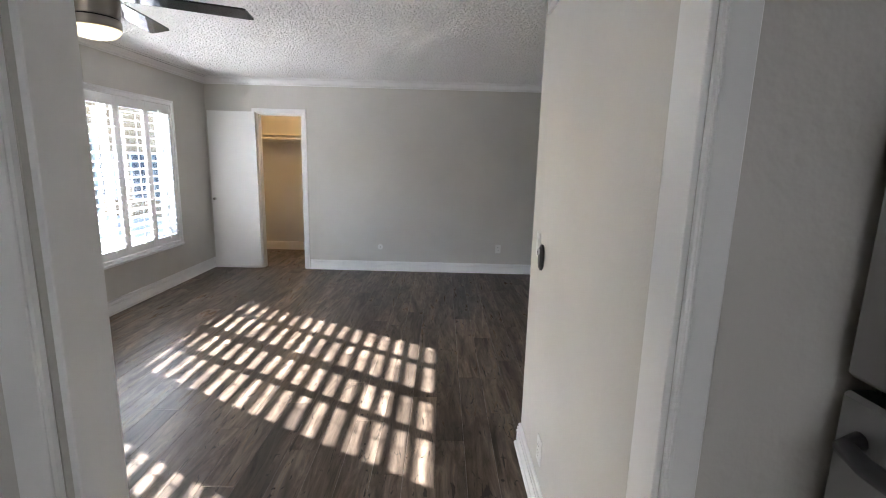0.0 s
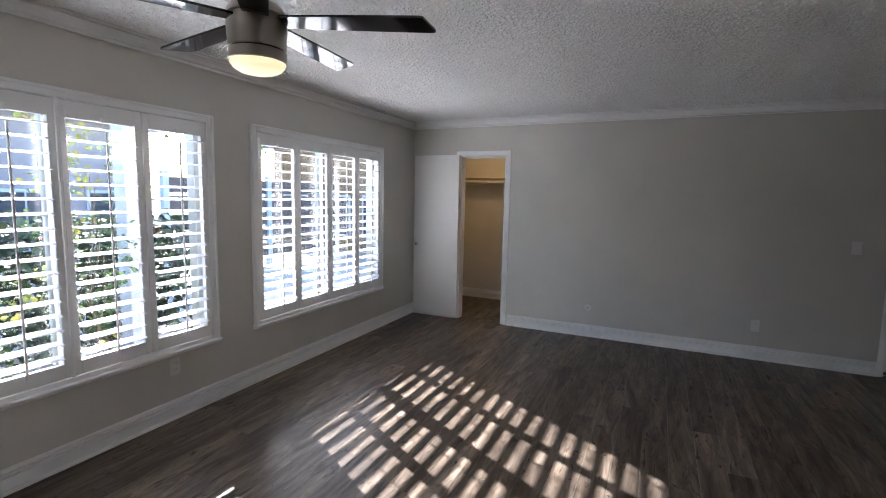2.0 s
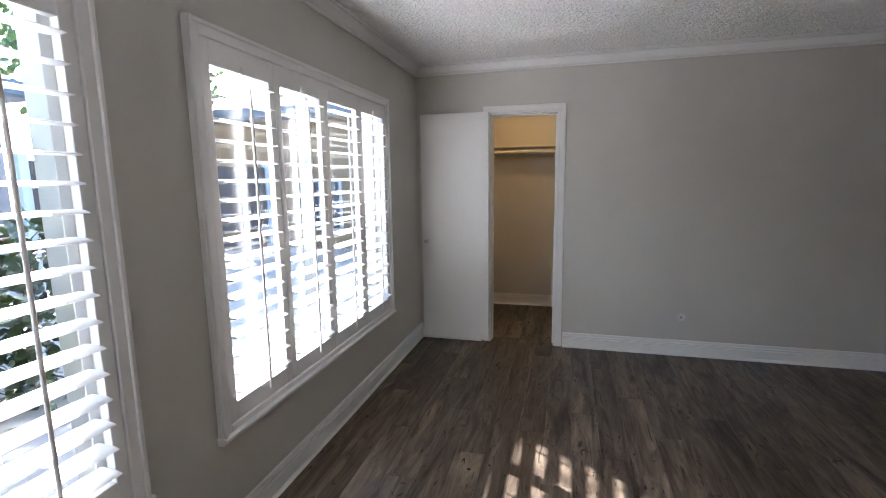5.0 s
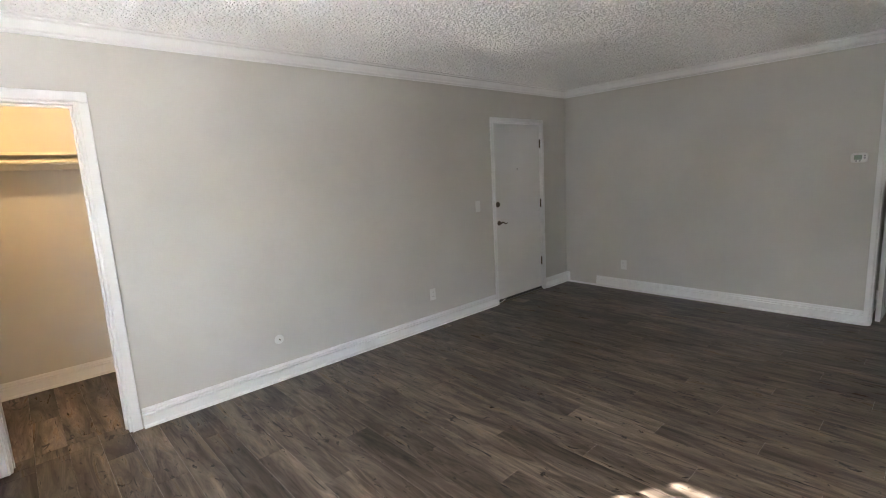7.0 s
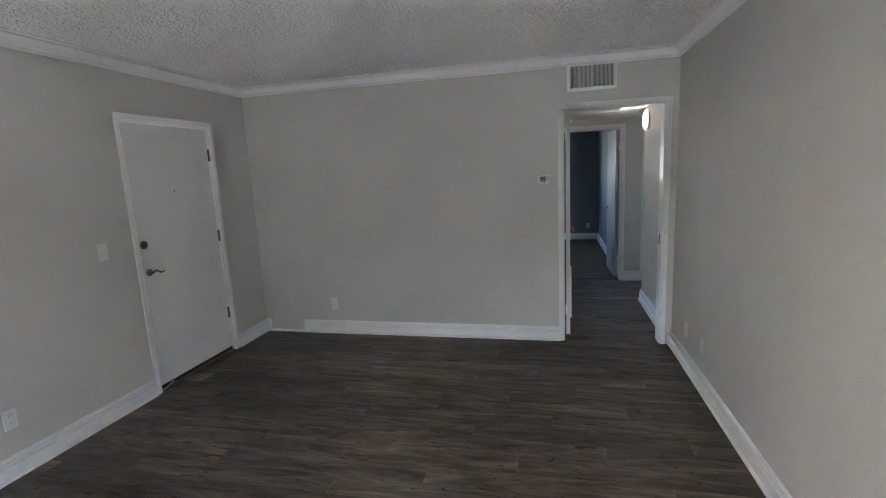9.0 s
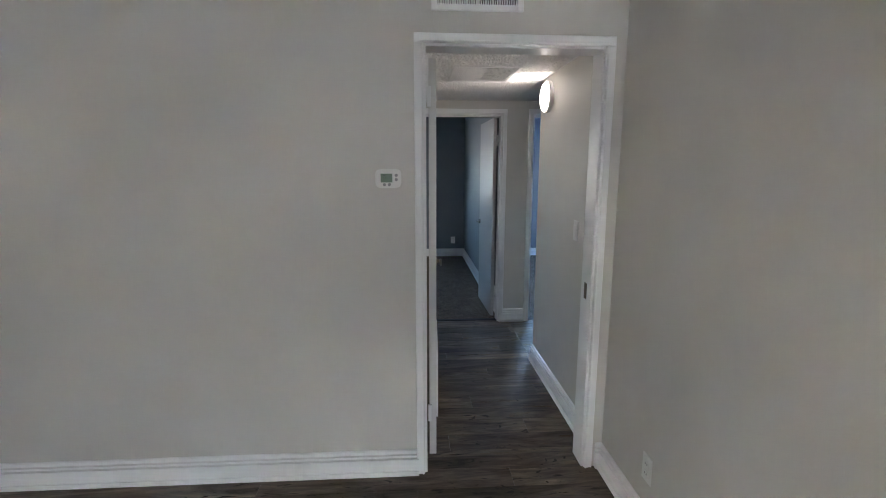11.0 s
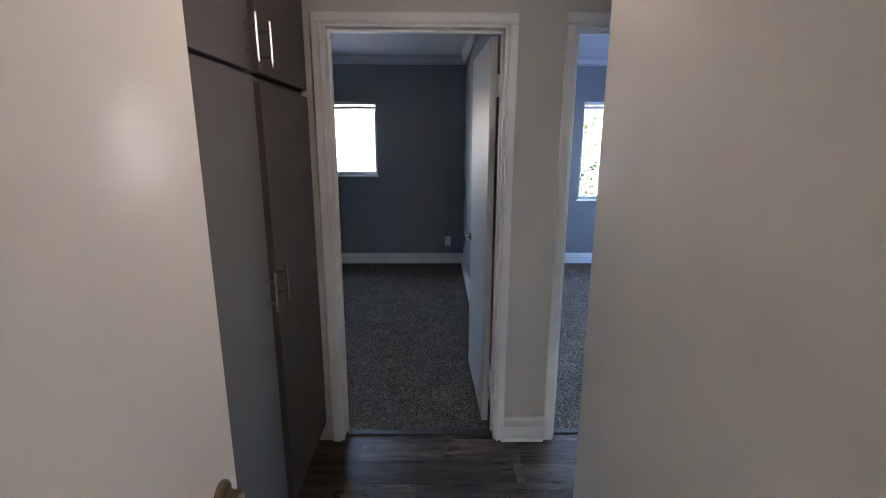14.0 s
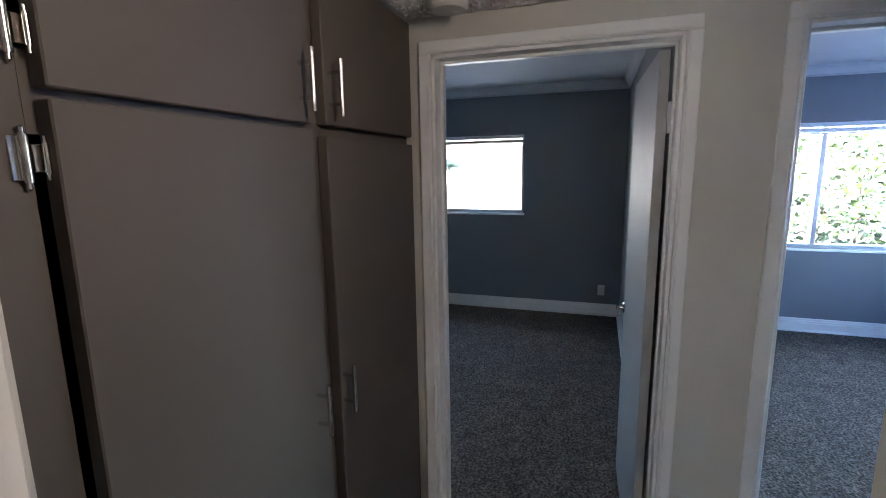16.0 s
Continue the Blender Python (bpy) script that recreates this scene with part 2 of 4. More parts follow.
# ---- mesh helpers ----
def box(bm, x0, x1, y0, y1, z0, z1, bevel=0.0, segments=1):
    vs = [bm.verts.new((x, y, z)) for z in (z0, z1) for y in (y0, y1) for x in (x0, x1)]
    fs = [bm.faces.new([vs[i] for i in q]) for q in ((0, 2, 3, 1), (4, 5, 7, 6), (0, 1, 5, 4), (2, 6, 7, 3), (0, 4, 6, 2), (1, 3, 7, 5))]
    if bevel:
        es = list({e for f in fs for e in f.edges})
        bmesh.ops.bevel(bm, geom=es, offset=bevel, segments=segments, affect="EDGES", clamp_overlap=True)
    return bm


def boxes(*specs, bevel=0.0):
    bm = bmesh.new()
    for s in specs:
        box(bm, *s, bevel=bevel)
    return bm


def cyl(bm, place, axis, r, length, seg=20, r2=None, bevel=0.0):
    """A capped cylinder that starts at place and runs along axis."""
    m = Matrix.Translation(place) @ Vector(axis).to_track_quat("Z", "Y").to_matrix().to_4x4() @ Matrix.Translation((0, 0, length / 2))
    out = bmesh.ops.create_cone(bm, cap_ends=True, segments=seg, radius1=r, radius2=r if r2 is None else r2, depth=length, matrix=m)
    if bevel:
        es = list({e for v in out["verts"] for e in v.link_edges if len([f for f in e.link_faces if len(f.verts) > 4])})
        bmesh.ops.bevel(bm, geom=es, offset=bevel, segments=2, affect="EDGES")
    return bm


def lathe(bm, profile, place=(0, 0, 0), axis=(0, 0, 1), seg=32):
    """Turns (radius, height) pairs about an axis through place."""
    m = Matrix.Translation(place) @ Vector(axis).to_track_quat("Z", "Y").to_matrix().to_4x4()
    rings = []
    for r, h in profile:
        if r < 1e-6:
            rings.append([bm.verts.new(m @ Vector((0, 0, h)))])
        else:
            rings.append([bm.verts.new(m @ Vector((r * math.cos(2 * math.pi * k / seg), r * math.sin(2 * math.pi * k / seg), h))) for k in range(seg)])
    for a, c in zip(rings, rings[1:]):
        for k in range(seg):
            j = (k + 1) % seg
            if len(a) == 1 and len(c) > 1:
                bm.faces.new((a[0], c[k], c[j]))
            elif len(c) == 1 and len(a) > 1:
                bm.faces.new((a[k], a[j], c[0]))
            elif len(a) > 1:
                bm.faces.new((a[k], a[j], c[j], c[k]))
    return bm


def tube(bm, points, r, seg=10, r_end=None):
    """A round bar along points, capped."""
    pts = [Vector(p) for p in points]
    rings = []
    for i, p in enumerate(pts):
        way = (pts[min(i + 1, len(pts) - 1)] - pts[max(i - 1, 0)]).normalized()
        q = way.to_track_quat("Z", "Y")
        rad = r if r_end is None else r + (r_end - r) * i / (len(pts) - 1)
        rings.append([bm.verts.new(p + q @ Vector((rad * math.cos(2 * math.pi * k / seg), rad * math.sin(2 * math.pi * k / seg), 0))) for k in range(seg)])
    for a, c in zip(rings, rings[1:]):
        for k in range(seg):
            bm.faces.new((a[k], a[(k + 1) % seg], c[(k + 1) % seg], c[k]))
    bm.faces.new(rings[0][::-1])
    bm.faces.new(rings[-1])
    return bm


def sweep(bm, p0, p1, out, profile, m0=0, m1=0):
    """A moulding from p0 to p1 against a wall whose outward normal is out. profile: (off the wall, height) pairs.
    m0, m1: mitres, -1 at an inside corner, 1 at an outside corner."""
    a, c, o = Vector(p0), Vector(p1), Vector(out)
    way = (c - a).normalized()
    ends = []
    for base, s, m in ((a, -1, m0), (c, 1, m1)):
        ends.append([bm.verts.new(base + o * d + Vector((0, 0, h)) + way * (s * m * d)) for d, h in profile])
    k = len(profile)
    for i in range(k):
        bm.faces.new((ends[0][i], ends[0][(i + 1) % k], ends[1][(i + 1) % k], ends[1][i]))
    bm.faces.new(ends[0][::-1])
    bm.faces.new(ends[1])
    bmesh.ops.recalc_face_normals(bm, faces=bm.faces[:])
    return bm


def mesh_of(name, bm, mat, smooth=False):
    bmesh.ops.recalc_face_normals(bm, faces=bm.faces[:])
    me = bpy.data.meshes.new(name)
    bm.to_mesh(me)
    bm.free()
    me.materials.append(mat)
    if smooth:
        me.shade_smooth()
        me.set_sharp_from_angle(angle=radians(38))
    return me


def part(name, bm, mat, parent, label="", smooth=False):
    ob = new(name, mesh_of(name, bm, mat, smooth))
    ob.parent = parent
    if label:
        ob["label"] = label
    return ob


def thing(name, label, category, group="", at=(0, 0, 0)):
    ob = new(name)
    ob.location = at
    ob.empty_display_size = 0.05
    return tagged(ob, label, category, group)


def solid(name, bm, mat, label, category, kind="", smooth=False):
    return tagged(new(name, mesh_of(name, bm, mat, smooth)), label, category, "", kind)


# ---- plan ----
XW, XE, YN, YS, XP, YD = -3.0, 3.21, 6.77, 2.85, 0.49, 1.46
YK = 1.36
CEILZ = 2.45
HALLZ = 2.125
XB, YHS, YHN = 5.53, 2.86, 3.83
XFAR = 9.1
DOOR_X0, DOOR_X1 = -0.533, 0.455
YL0, YL1 = 1.236, 1.352


def wall(name, axis, at0, at1, u0, u1, z0, z1, mat, holes=(), label="painted grey plaster wall with fine orange-peel texture"):
    """A wall between at0 and at1 across axis, from u0 to u1 along it, with holes (u0, u1, z0, z1)."""
    us = sorted({u0, u1, *(h[0] for h in holes), *(h[1] for h in holes)})
    bm = bmesh.new()
    for a, c in zip(us, us[1:]):
        gaps = sorted((h[2], h[3]) for h in holes if h[0] < (a + c) / 2 < h[1])
        z = z0
        for g0, g1 in gaps + [(z1, z1)]:
            if g0 > z + 1e-6:
                if axis == "x":
                    box(bm, at0, at1, a, c, z, g0)
                else:
                    box(bm, a, c, at0, at1, z, g0)
            z = g1
    return solid(name, bm, mat, label, "wall", "structure")


W1 = (1.885, 3.775)
W2 = (4.11, 6.0)
WZ = (0.445, 2.055)
HOLE = 0.055
wall("wall_west", "x", XW - 0.16, XW, YL0, 8.21, 0, 2.6, WALL,
     [(a + HOLE, c - HOLE, WZ[0] + HOLE, WZ[1] - HOLE) for a, c in (W1, W2)])
CLO = (-2.345, -1.773)
wall("wall_north", "y", YN, YN + 0.12, XW, XE, 0, 2.6, WALL, [(CLO[0], CLO[1], 0, 2.02), (1.80, 2.672, 0, 2.035)])
HD = (2.942, 3.748)
wall("wall_east", "x", XE, XE + 0.12, YS - 0.12, YN + 0.12, 0, 2.6, WALL, [(HD[0], HD[1], 0, 2.03)])
wall("wall_south", "y", YS - 0.12, YS, XP, XE, 0, 2.6, WALL)
wall("wall_partition", "x", XP, XP + 0.12, YD - 0.002, YS - 0.12, 0, 2.6, WALL)
wall("wall_kitchen", "y", YK, YD, DOOR_X1, 2.6, 0, 2.6, KITCHENWALL)
wall("wall_kitchen_lintel", "y", YL0, YD, DOOR_X0, DOOR_X1, 2.05, 2.6, WALL)
wall("wall_kitchen_north", "y", YL0, YL1, XW, DOOR_X0, 0, 2.6, KITCHENWALL)
wall("wall_kitchen_west", "x", -1.8, -1.7, -2.0, YL0, 0, 2.6, WALL)
wall("wall_kitchen_east", "x", 2.5, 2.6, -2.0, YK, 0, 2.6, WALL)
wall("wall_kitchen_south", "y", -2.1, -2.0, -1.8, 2.6, 0, 2.6, WALL)
wall("wall_closet_north", "y", 8.09, 8.21, XW, -1.2, 0, 2.6, WALL)
wall("wall_closet_east", "x", -1.32, -1.2, YN + 0.12, 8.09, 0, 2.6, WALL)
wall("wall_hall_south", "y", YHS - 0.12, YHS, XE + 0.12, 4.57, 0, 2.6, HALLWALL)
wall("wall_hall_west", "x", 4.45, 4.57, 1.0, YHS - 0.12, 0, 2.6, HALLWALL)
wall("wall_alcove_south", "y", 0.9, 1.0, 4.45, XB, 0, 2.6, HALLWALL)
# hidden behind the open door; set forward so its hinge gap stays dark
wall("wall_hall_north", "y", 3.756, YHN + 0.1, XE + 0.12, 4.0, 0, 2.6, HALLWALL)
wall("wall_hall_cabinet_end", "y", YHN, YHN + 0.1, 4.0, 4.25, 0, 2.6, HALLWALL)
BD = (2.962, 3.757)
BD2 = (1.92, 2.668)
wall("wall_bedroom_doors", "x", XB, XB + 0.12, -0.6, 5.6, 0, 2.6, HALLWALL, [(BD[0], BD[1], 0, 2.003), (BD2[0], BD2[1], 0, 2.003)])
BW = (3.967, 5.27, 1.103, 1.953)
BW2 = (-0.35, 1.519, 0.812, 1.964)
wall("wall_bedroom_far", "x", XFAR, XFAR + 0.16, -0.6, 5.6, 0, 2.6, BLUE, [BW, BW2], "dark blue-grey painted bedroom wall")
wall("wall_bedrooms_between", "y", 2.79, 2.925, XB + 0.12, XFAR, 0, 2.6, BLUE, (), "blue-grey painted wall between two bedrooms")
wall("wall_bedroom_north", "y", 5.5, 5.6, XB + 0.12, XFAR, 0, 2.6, BLUE, (), "blue-grey painted bedroom wall")
# the south opening is unseen, added to bring blue light in
wall("wall_bedroom_south", "y", -0.6, -0.5, XB + 0.12, XFAR, 0, 2.6, BLUE, [(6.9, 7.9, 1.0, 1.9)], "blue-grey painted bedroom wall")

# ceilings
ceiling = solid("ceiling", boxes((XW, XE, YD, YN, CEILZ, CEILZ + 0.15), (XW, DOOR_X0, YL1, YD, CEILZ, CEILZ + 0.15)), CEIL, "white popcorn-textured living room ceiling", "ceiling", "structure")
solid("ceiling_kitchen", boxes((-1.7, 2.5, -2.0, YK, CEILZ, CEILZ + 0.15)), CEIL, "white popcorn-textured kitchen ceiling", "ceiling", "structure")
solid("ceiling_closet", boxes((XW, -1.32, YN + 0.12, 8.09, 2.40, 2.55)), IVORY, "plain painted closet ceiling", "ceiling", "structure")
ceiling_hall = solid("ceiling_hall", boxes((XE + 0.12, XB, 1.0, 4.6, HALLZ, HALLZ + 0.3)), CEIL, "low popcorn-textured hall ceiling", "ceiling", "structure")
solid("ceiling_bedroom", boxes((XB + 0.12, XFAR, -0.5, 2.79, 2.45, 2.58), (XB + 0.12, XFAR, 2.925, 5.5, 2.45, 2.58)), CEILB, "smooth white bedroom ceiling, shade in its colour", "ceiling", "structure")
solid("roof", boxes((XW - 0.5, XFAR + 0.5, -2.4, 8.6, 2.62, 2.8)), CONCRETE, "flat grey roof slab", "roof", "structure")

# sprayed grains of the popcorn ceilings, hanging from the slab
def grains(ceiling, x0, x1, y0, y1, z, count, seed):
    """Adds count uneven, squat lumps to the ceiling's own mesh."""
    rng = np.random.default_rng(seed)
    place = np.stack([rng.uniform(x0, x1, count), rng.uniform(y0, y1, count)], 1)
    r = rng.uniform(0.0045, 0.0105, count)
    turn = rng.uniform(0, 6.283, count)
    long = rng.uniform(1.0, 1.9, count)
    drop = r * rng.uniform(0.55, 0.95, count)
    k = np.arange(5) * 2 * np.pi / 5
    rings = []
    for f, d in ((1.0, -0.001), (0.78, 0.62)):
        wob = rng.uniform(0.75, 1.25, (count, 5)) * f
        u, v = np.cos(k) * wob * (r * long)[:, None], np.sin(k) * wob * r[:, None]
        x = u * np.cos(turn)[:, None] - v * np.sin(turn)[:, None] + place[:, :1]
        y = u * np.sin(turn)[:, None] + v * np.cos(turn)[:, None] + place[:, 1:]
        rings.append(np.stack([x, y, z - np.repeat(np.maximum(drop * d, -0.001)[:, None], 5, 1)], 2))
    tip = np.stack([place[:, 0], place[:, 1], z - drop], 1)[:, None, :]
    co = np.concatenate(rings + [tip], 1).reshape(-1, 3)
    tri = []
    for i in range(5):
        j = (i + 1) % 5
        tri += [(i, 5 + i, j), (j, 5 + i, 5 + j), (5 + i, 10, 5 + j)]
    faces = (np.array(tri)[None] + (np.arange(count) * 11)[:, None, None]).reshape(-1, 3)
    lumps = bpy.data.meshes.new("grains")
    lumps.vertices.add(len(co))
    lumps.vertices.foreach_set("co", co.ravel())
    lumps.loops.add(faces.size)
    lumps.loops.foreach_set("vertex_index", faces.ravel().astype(np.int32))
    lumps.polygons.add(len(faces))
    lumps.polygons.foreach_set("loop_start", np.arange(0, faces.size, 3, dtype=np.int32))
    lumps.update(calc_edges=True)
    lumps.shade_smooth()
    bm = bmesh.new()
    bm.from_mesh(ceiling.data)
    bm.from_mesh(lumps)
    bm.to_mesh(ceiling.data)
    bm.free()
    bpy.data.meshes.remove(lumps)


grains(ceiling, XW + 0.06, XE - 0.06, YS + 0.06, YN - 0.06, CEILZ, 62000, 3)
grains(ceiling, XW + 0.06, XP - 0.06, YD + 0.06, YS + 0.06, CEILZ, 13000, 4)
grains(ceiling_hall, XE + 0.14, XB - 0.02, YHS + 0.02, YHN, HALLZ, 11000, 5)

# floors
floor = solid("floor", boxes((XW, XB, -2.0, 8.09, -0.12, -0.009)), DARK, "grey-brown wood-look plank floor", "floor", "structure")
carpet_bm = bmesh.new()
for y0, y1 in ((-0.5, 2.79), (2.925, 5.5)):
    box(carpet_bm, XB + 0.075, XFAR, y0, y1, -0.1, 0.004)
solid("floor_carpet", carpet_bm, CARPET, "cut-pile grey bedroom carpet", "carpet", "structure")

# mouldings
CROWN = [(0.0, -0.09), (0.014, -0.09), (0.016, -0.080), (0.010, -0.077), (0.012, -0.072), (0.024, -0.066), (0.034, -0.048), (0.050, -0.030), (0.058, -0.026), (0.058, -0.020), (0.052, -0.018), (0.054, -0.013), (0.068, -0.009), (0.068, 0.0), (0.0, 0.0)]
BASE = [(0.0, 0.0), (0.028, 0.0), (0.027, 0.009), (0.020, 0.018), (0.014, 0.019), (0.014, 0.024), (0.017, 0.026), (0.017, 0.076), (0.0195, 0.078), (0.0195, 0.084), (0.005, 0.086), (0.005, 0.094), (0.017, 0.097), (0.017, 0.104), (0.004, 0.106), (0.004, 0.114), (0.012, 0.117), (0.010, 0.125), (0.004, 0.130), (0.0, 0.130)]
SHOE = [(0.0, 0.0), (0.02, 0.0), (0.018, 0.012), (0.008, 0.02), (0.0, 0.021)]


def moulding(name, runs, profile, z, mat, label, category):
    bm = bmesh.new()
    for (x0, y0), (x1, y1), out, m0, m1 in runs:
        sweep(bm, (x0, y0, z), (x1, y1, z), (*out, 0), profile, m0, m1)
    return solid(name, bm, mat, label, category, "structure")


moulding("trim_crown", [
    ((XW, YL1), (XW, YN), (1, 0), -1, -1), ((XW, YN), (XE, YN), (0, -1), -1, -1), ((XE, YN), (XE, YS), (-1, 0), -1, -1),
    ((XE, YS), (XP, YS), (0, 1), -1, 1), ((XP, YS), (XP, YD), (-1, 0), 1, -1), ((XP, YD), (DOOR_X0, YD), (0, 1), -1, 0), ((DOOR_X0, YL1), (XW, YL1), (0, 1), 0, -1)],
    CROWN, CEILZ - 0.0005, TRIM, "white stepped crown moulding under the ceiling", "crown moulding")
moulding("baseboard", [
    ((XW, YL1), (XW, YN), (1, 0), -1, -1), ((XW, YN), (CLO[0] - 0.07, YN), (0, -1), -1, 0), ((CLO[1] + 0.068, YN), (1.755, YN), (0, -1), 0, 0),
    ((2.718, YN), (XE, YN), (0, -1), 0, -1), ((XE, YN), (XE, 6.715), (-1, 0), -1, 0), ((XE, 6.33), (XE, 3.778), (-1, 0), 0, 0),
    ((XE, 2.886), (XE, YS), (-1, 0), 0, -1), ((XE, YS), (XP, YS), (0, 1), -1, 1), ((XP, YS), (XP, YD + 0.02), (-1, 0), 1, 0),
    ((DOOR_X0 - 0.004, YL1), (XW, YL1), (0, 1), 0, -1),
    ((XW, 8.09), (-1.32, 8.09), (0, -1), -1, -1), ((XW, YN + 0.12), (XW, 8.09), (1, 0), 0, -1), ((-1.32, 8.09), (-1.32, YN + 0.12), (-1, 0), -1, 0),
    ((4.57, YHS), (XE + 0.2, YHS), (0, 1), 1, 0), ((4.57, 1.0), (4.57, YHS), (1, 0), 0, 1),
    ((XB, 2.935), (XB, 2.715), (-1, 0), 0, 0)],
    BASE, 0, TRIM, "white moulded baseboard with a quarter-round shoe", "baseboard")
moulding("baseboard_low", [((XE, 6.715), (XE, 6.33), (-1, 0), 0, 0)], SHOE, 0, TRIM, "bare shoe strip where the baseboard is cut away", "baseboard")
moulding("baseboard_bedroom", [
    ((XFAR, 5.5), (XFAR, 2.925), (-1, 0), -1, -1), ((XFAR, 2.925), (XB + 0.2, 2.925), (0, 1), -1, 0),
    ((XFAR, 2.79), (XFAR, -0.5), (-1, 0), -1, -1), ((XB + 0.2, 2.79), (XFAR, 2.79), (0, -1), 0, -1)],
    BASE, 0.004, TRIM, "white moulded bedroom baseboard", "baseboard")

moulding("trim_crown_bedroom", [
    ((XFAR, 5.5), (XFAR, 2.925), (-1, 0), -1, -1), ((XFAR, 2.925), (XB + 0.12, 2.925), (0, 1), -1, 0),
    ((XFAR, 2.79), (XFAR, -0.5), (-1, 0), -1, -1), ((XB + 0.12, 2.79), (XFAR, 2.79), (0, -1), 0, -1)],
    CROWN, 2.4495, CEILB, "painted bedroom crown moulding, shade in its colour", "crown moulding")


def casing(name, axis, face, out, u0, u1, top, width, label, jamb=None, stop=True):
    """A door casing round an opening u0..u1 in the wall face, with its jamb lining of the given depth range."""
    root = tagged(new(name), label, "door frame", "", "structure")
    t = 0.016

    def leg(a, c, z0, z1):
        lo, hi = sorted((face, face + out * t))
        lo2, hi2 = sorted((face, face + out * (t + 0.004)))
        e = 0.007
        bm = bmesh.new()
        for l0, l1, b0, b1, c0, c1 in ((lo, hi, a, c, z0, z1),):
            args = (l0, l1, b0, b1, c0, c1) if axis == "x" else (b0, b1, l0, l1, c0, c1)
            box(bm, *args, bevel=0.003)
        return bm, lo2, hi2, e

    for nm, a, c, z0, z1 in (("side_casing", u0 - width, u0, 0, top), ("side_casing", u1, u1 + width, 0, top), ("head_casing", u0 - width, u1 + width, top, top + width)):
        bm, lo2, hi2, e = leg(a, c, z0, z1)
        if nm == "side_casing":
            a2, c2 = (c - 0.004 - e, c - 0.004) if c <= u0 + 1e-6 else (a + 0.004, a + 0.004 + e)
            args = (lo2, hi2, a2, c2, z0, z1) if axis == "x" else (a2, c2, lo2, hi2, z0, z1)
        else:
            args = (lo2, hi2, u0 - 0.011, u1 + 0.011, z0 + 0.004, z0 + 0.004 + e) if axis == "x" else (u0 - 0.011, u1 + 0.011, lo2, hi2, z0 + 0.004, z0 + 0.004 + e)
        box(bm, *args, bevel=0.0015)
        part(nm, bm, TRIM, root)
    if jamb:
        j0, j1 = jamb
        k = 0.012
        for nm, a, c, z0, z1 in (("jamb", u0 - 0.001, u0 + k, 0, top), ("jamb", u1 - k, u1 + 0.001, 0, top), ("head_jamb", u0, u1, top - k, top + 0.001)):
            args = (j0, j1, a, c, z0, z1) if axis == "x" else (a, c, j0, j1, z0, z1)
            part(nm, boxes(args, bevel=0.002), TRIM, root)
        if stop:
            s0, s1 = (j0 + j1) / 2 - 0.005, (j0 + j1) / 2 + 0.025
            for a, c, z0, z1 in ((u0 + k, u0 + k + 0.008, 0, top - k), (u1 - k - 0.011, u1 - k, 0, top - k), (u0 + k, u1 - k, top - k - 0.011, top - k)):
                args = (s0, s1, a, c, z0, z1) if axis == "x" else (a, c, s0, s1, z0, z1)
                part("door_stop", boxes(args, bevel=0.002), TRIM, root)
    return root


casing("door_frame_closet", "y", YN, -1, CLO[0], CLO[1], 2.02, 0.058, "white painted closet door casing", (YN - 0.002, YN + 0.122))
casing("door_frame_entry", "y", YN, -1, 1.80, 2.672, 2.035, 0.044, "narrow white painted entry door casing", (YN - 0.002, YN + 0.122), False)
casing("door_frame_hall", "x", XE, -1, HD[0], HD[1], 2.03, 0.04, "white painted hall door casing", (XE - 0.002, XE + 0.122), False)
casing("door_frame_bedroom", "x", XB, -1, BD[0], BD[1], 2.003, 0.043, "white painted bedroom door casing", (XB - 0.002, XB + 0.122))
casing("door_frame_bedroom_2", "x", XB, -1, BD2[0], BD2[1], 2.003, 0.046, "white painted second bedroom door casing", (XB - 0.002, XB + 0.122))
kitchen_frame = casing("door_frame_kitchen", "y", YK, -1, DOOR_X0, DOOR_X1, 2.05, 0.062, "white painted cased opening to the kitchen", (YK - 0.002, YD + 0.002), False)
for ob in kitchen_frame.children:
    if ob.data.vertices[0].co.x < -0.4 and "head" not in ob.name:
        ob.location.y = YL0 - YK + (0.014 if "jamb" in ob.name else 0.0)


# ---- windows and shutters ----
def slider_window(name, y0, y1, z0, z1, x, label, mid=None):
    """An aluminium sliding window in the x plane."""
    root = tagged(new(name), label, "window", "", "structure")
    f = 0.035
    part("window_frame", boxes((x - 0.04, x + 0.04, y0, y0 + f, z0, z1), (x - 0.04, x + 0.04, y1 - f, y1, z0, z1),
                               (x - 0.04, x + 0.04, y0 + f, y1 - f, z0, z0 + f), (x - 0.04, x + 0.04, y0 + f, y1 - f, z1 - f, z1), bevel=0.002), ALU, root)
    mid = mid or (y0 + y1) / 2
    part("mullion", boxes((x - 0.03, x + 0.03, mid - 0.02, mid + 0.02, z0 + f, z1 - f), bevel=0.002), ALU, root)
    for a, c, dx in ((y0 + f, mid - 0.02, 0.012), (mid + 0.02, y1 - f, -0.012)):
        p = part("pane", boxes((x + dx - 0.002, x + dx + 0.002, a, c, z0 + f, z1 - f)), GLASS, root, "clear window pane")
        p.visible_shadow = False
    return root


SLAT_DEPTH, SLAT_PITCH, SLAT_TILT = 0.088, 0.0757, 4.0
slat_meshes = {}


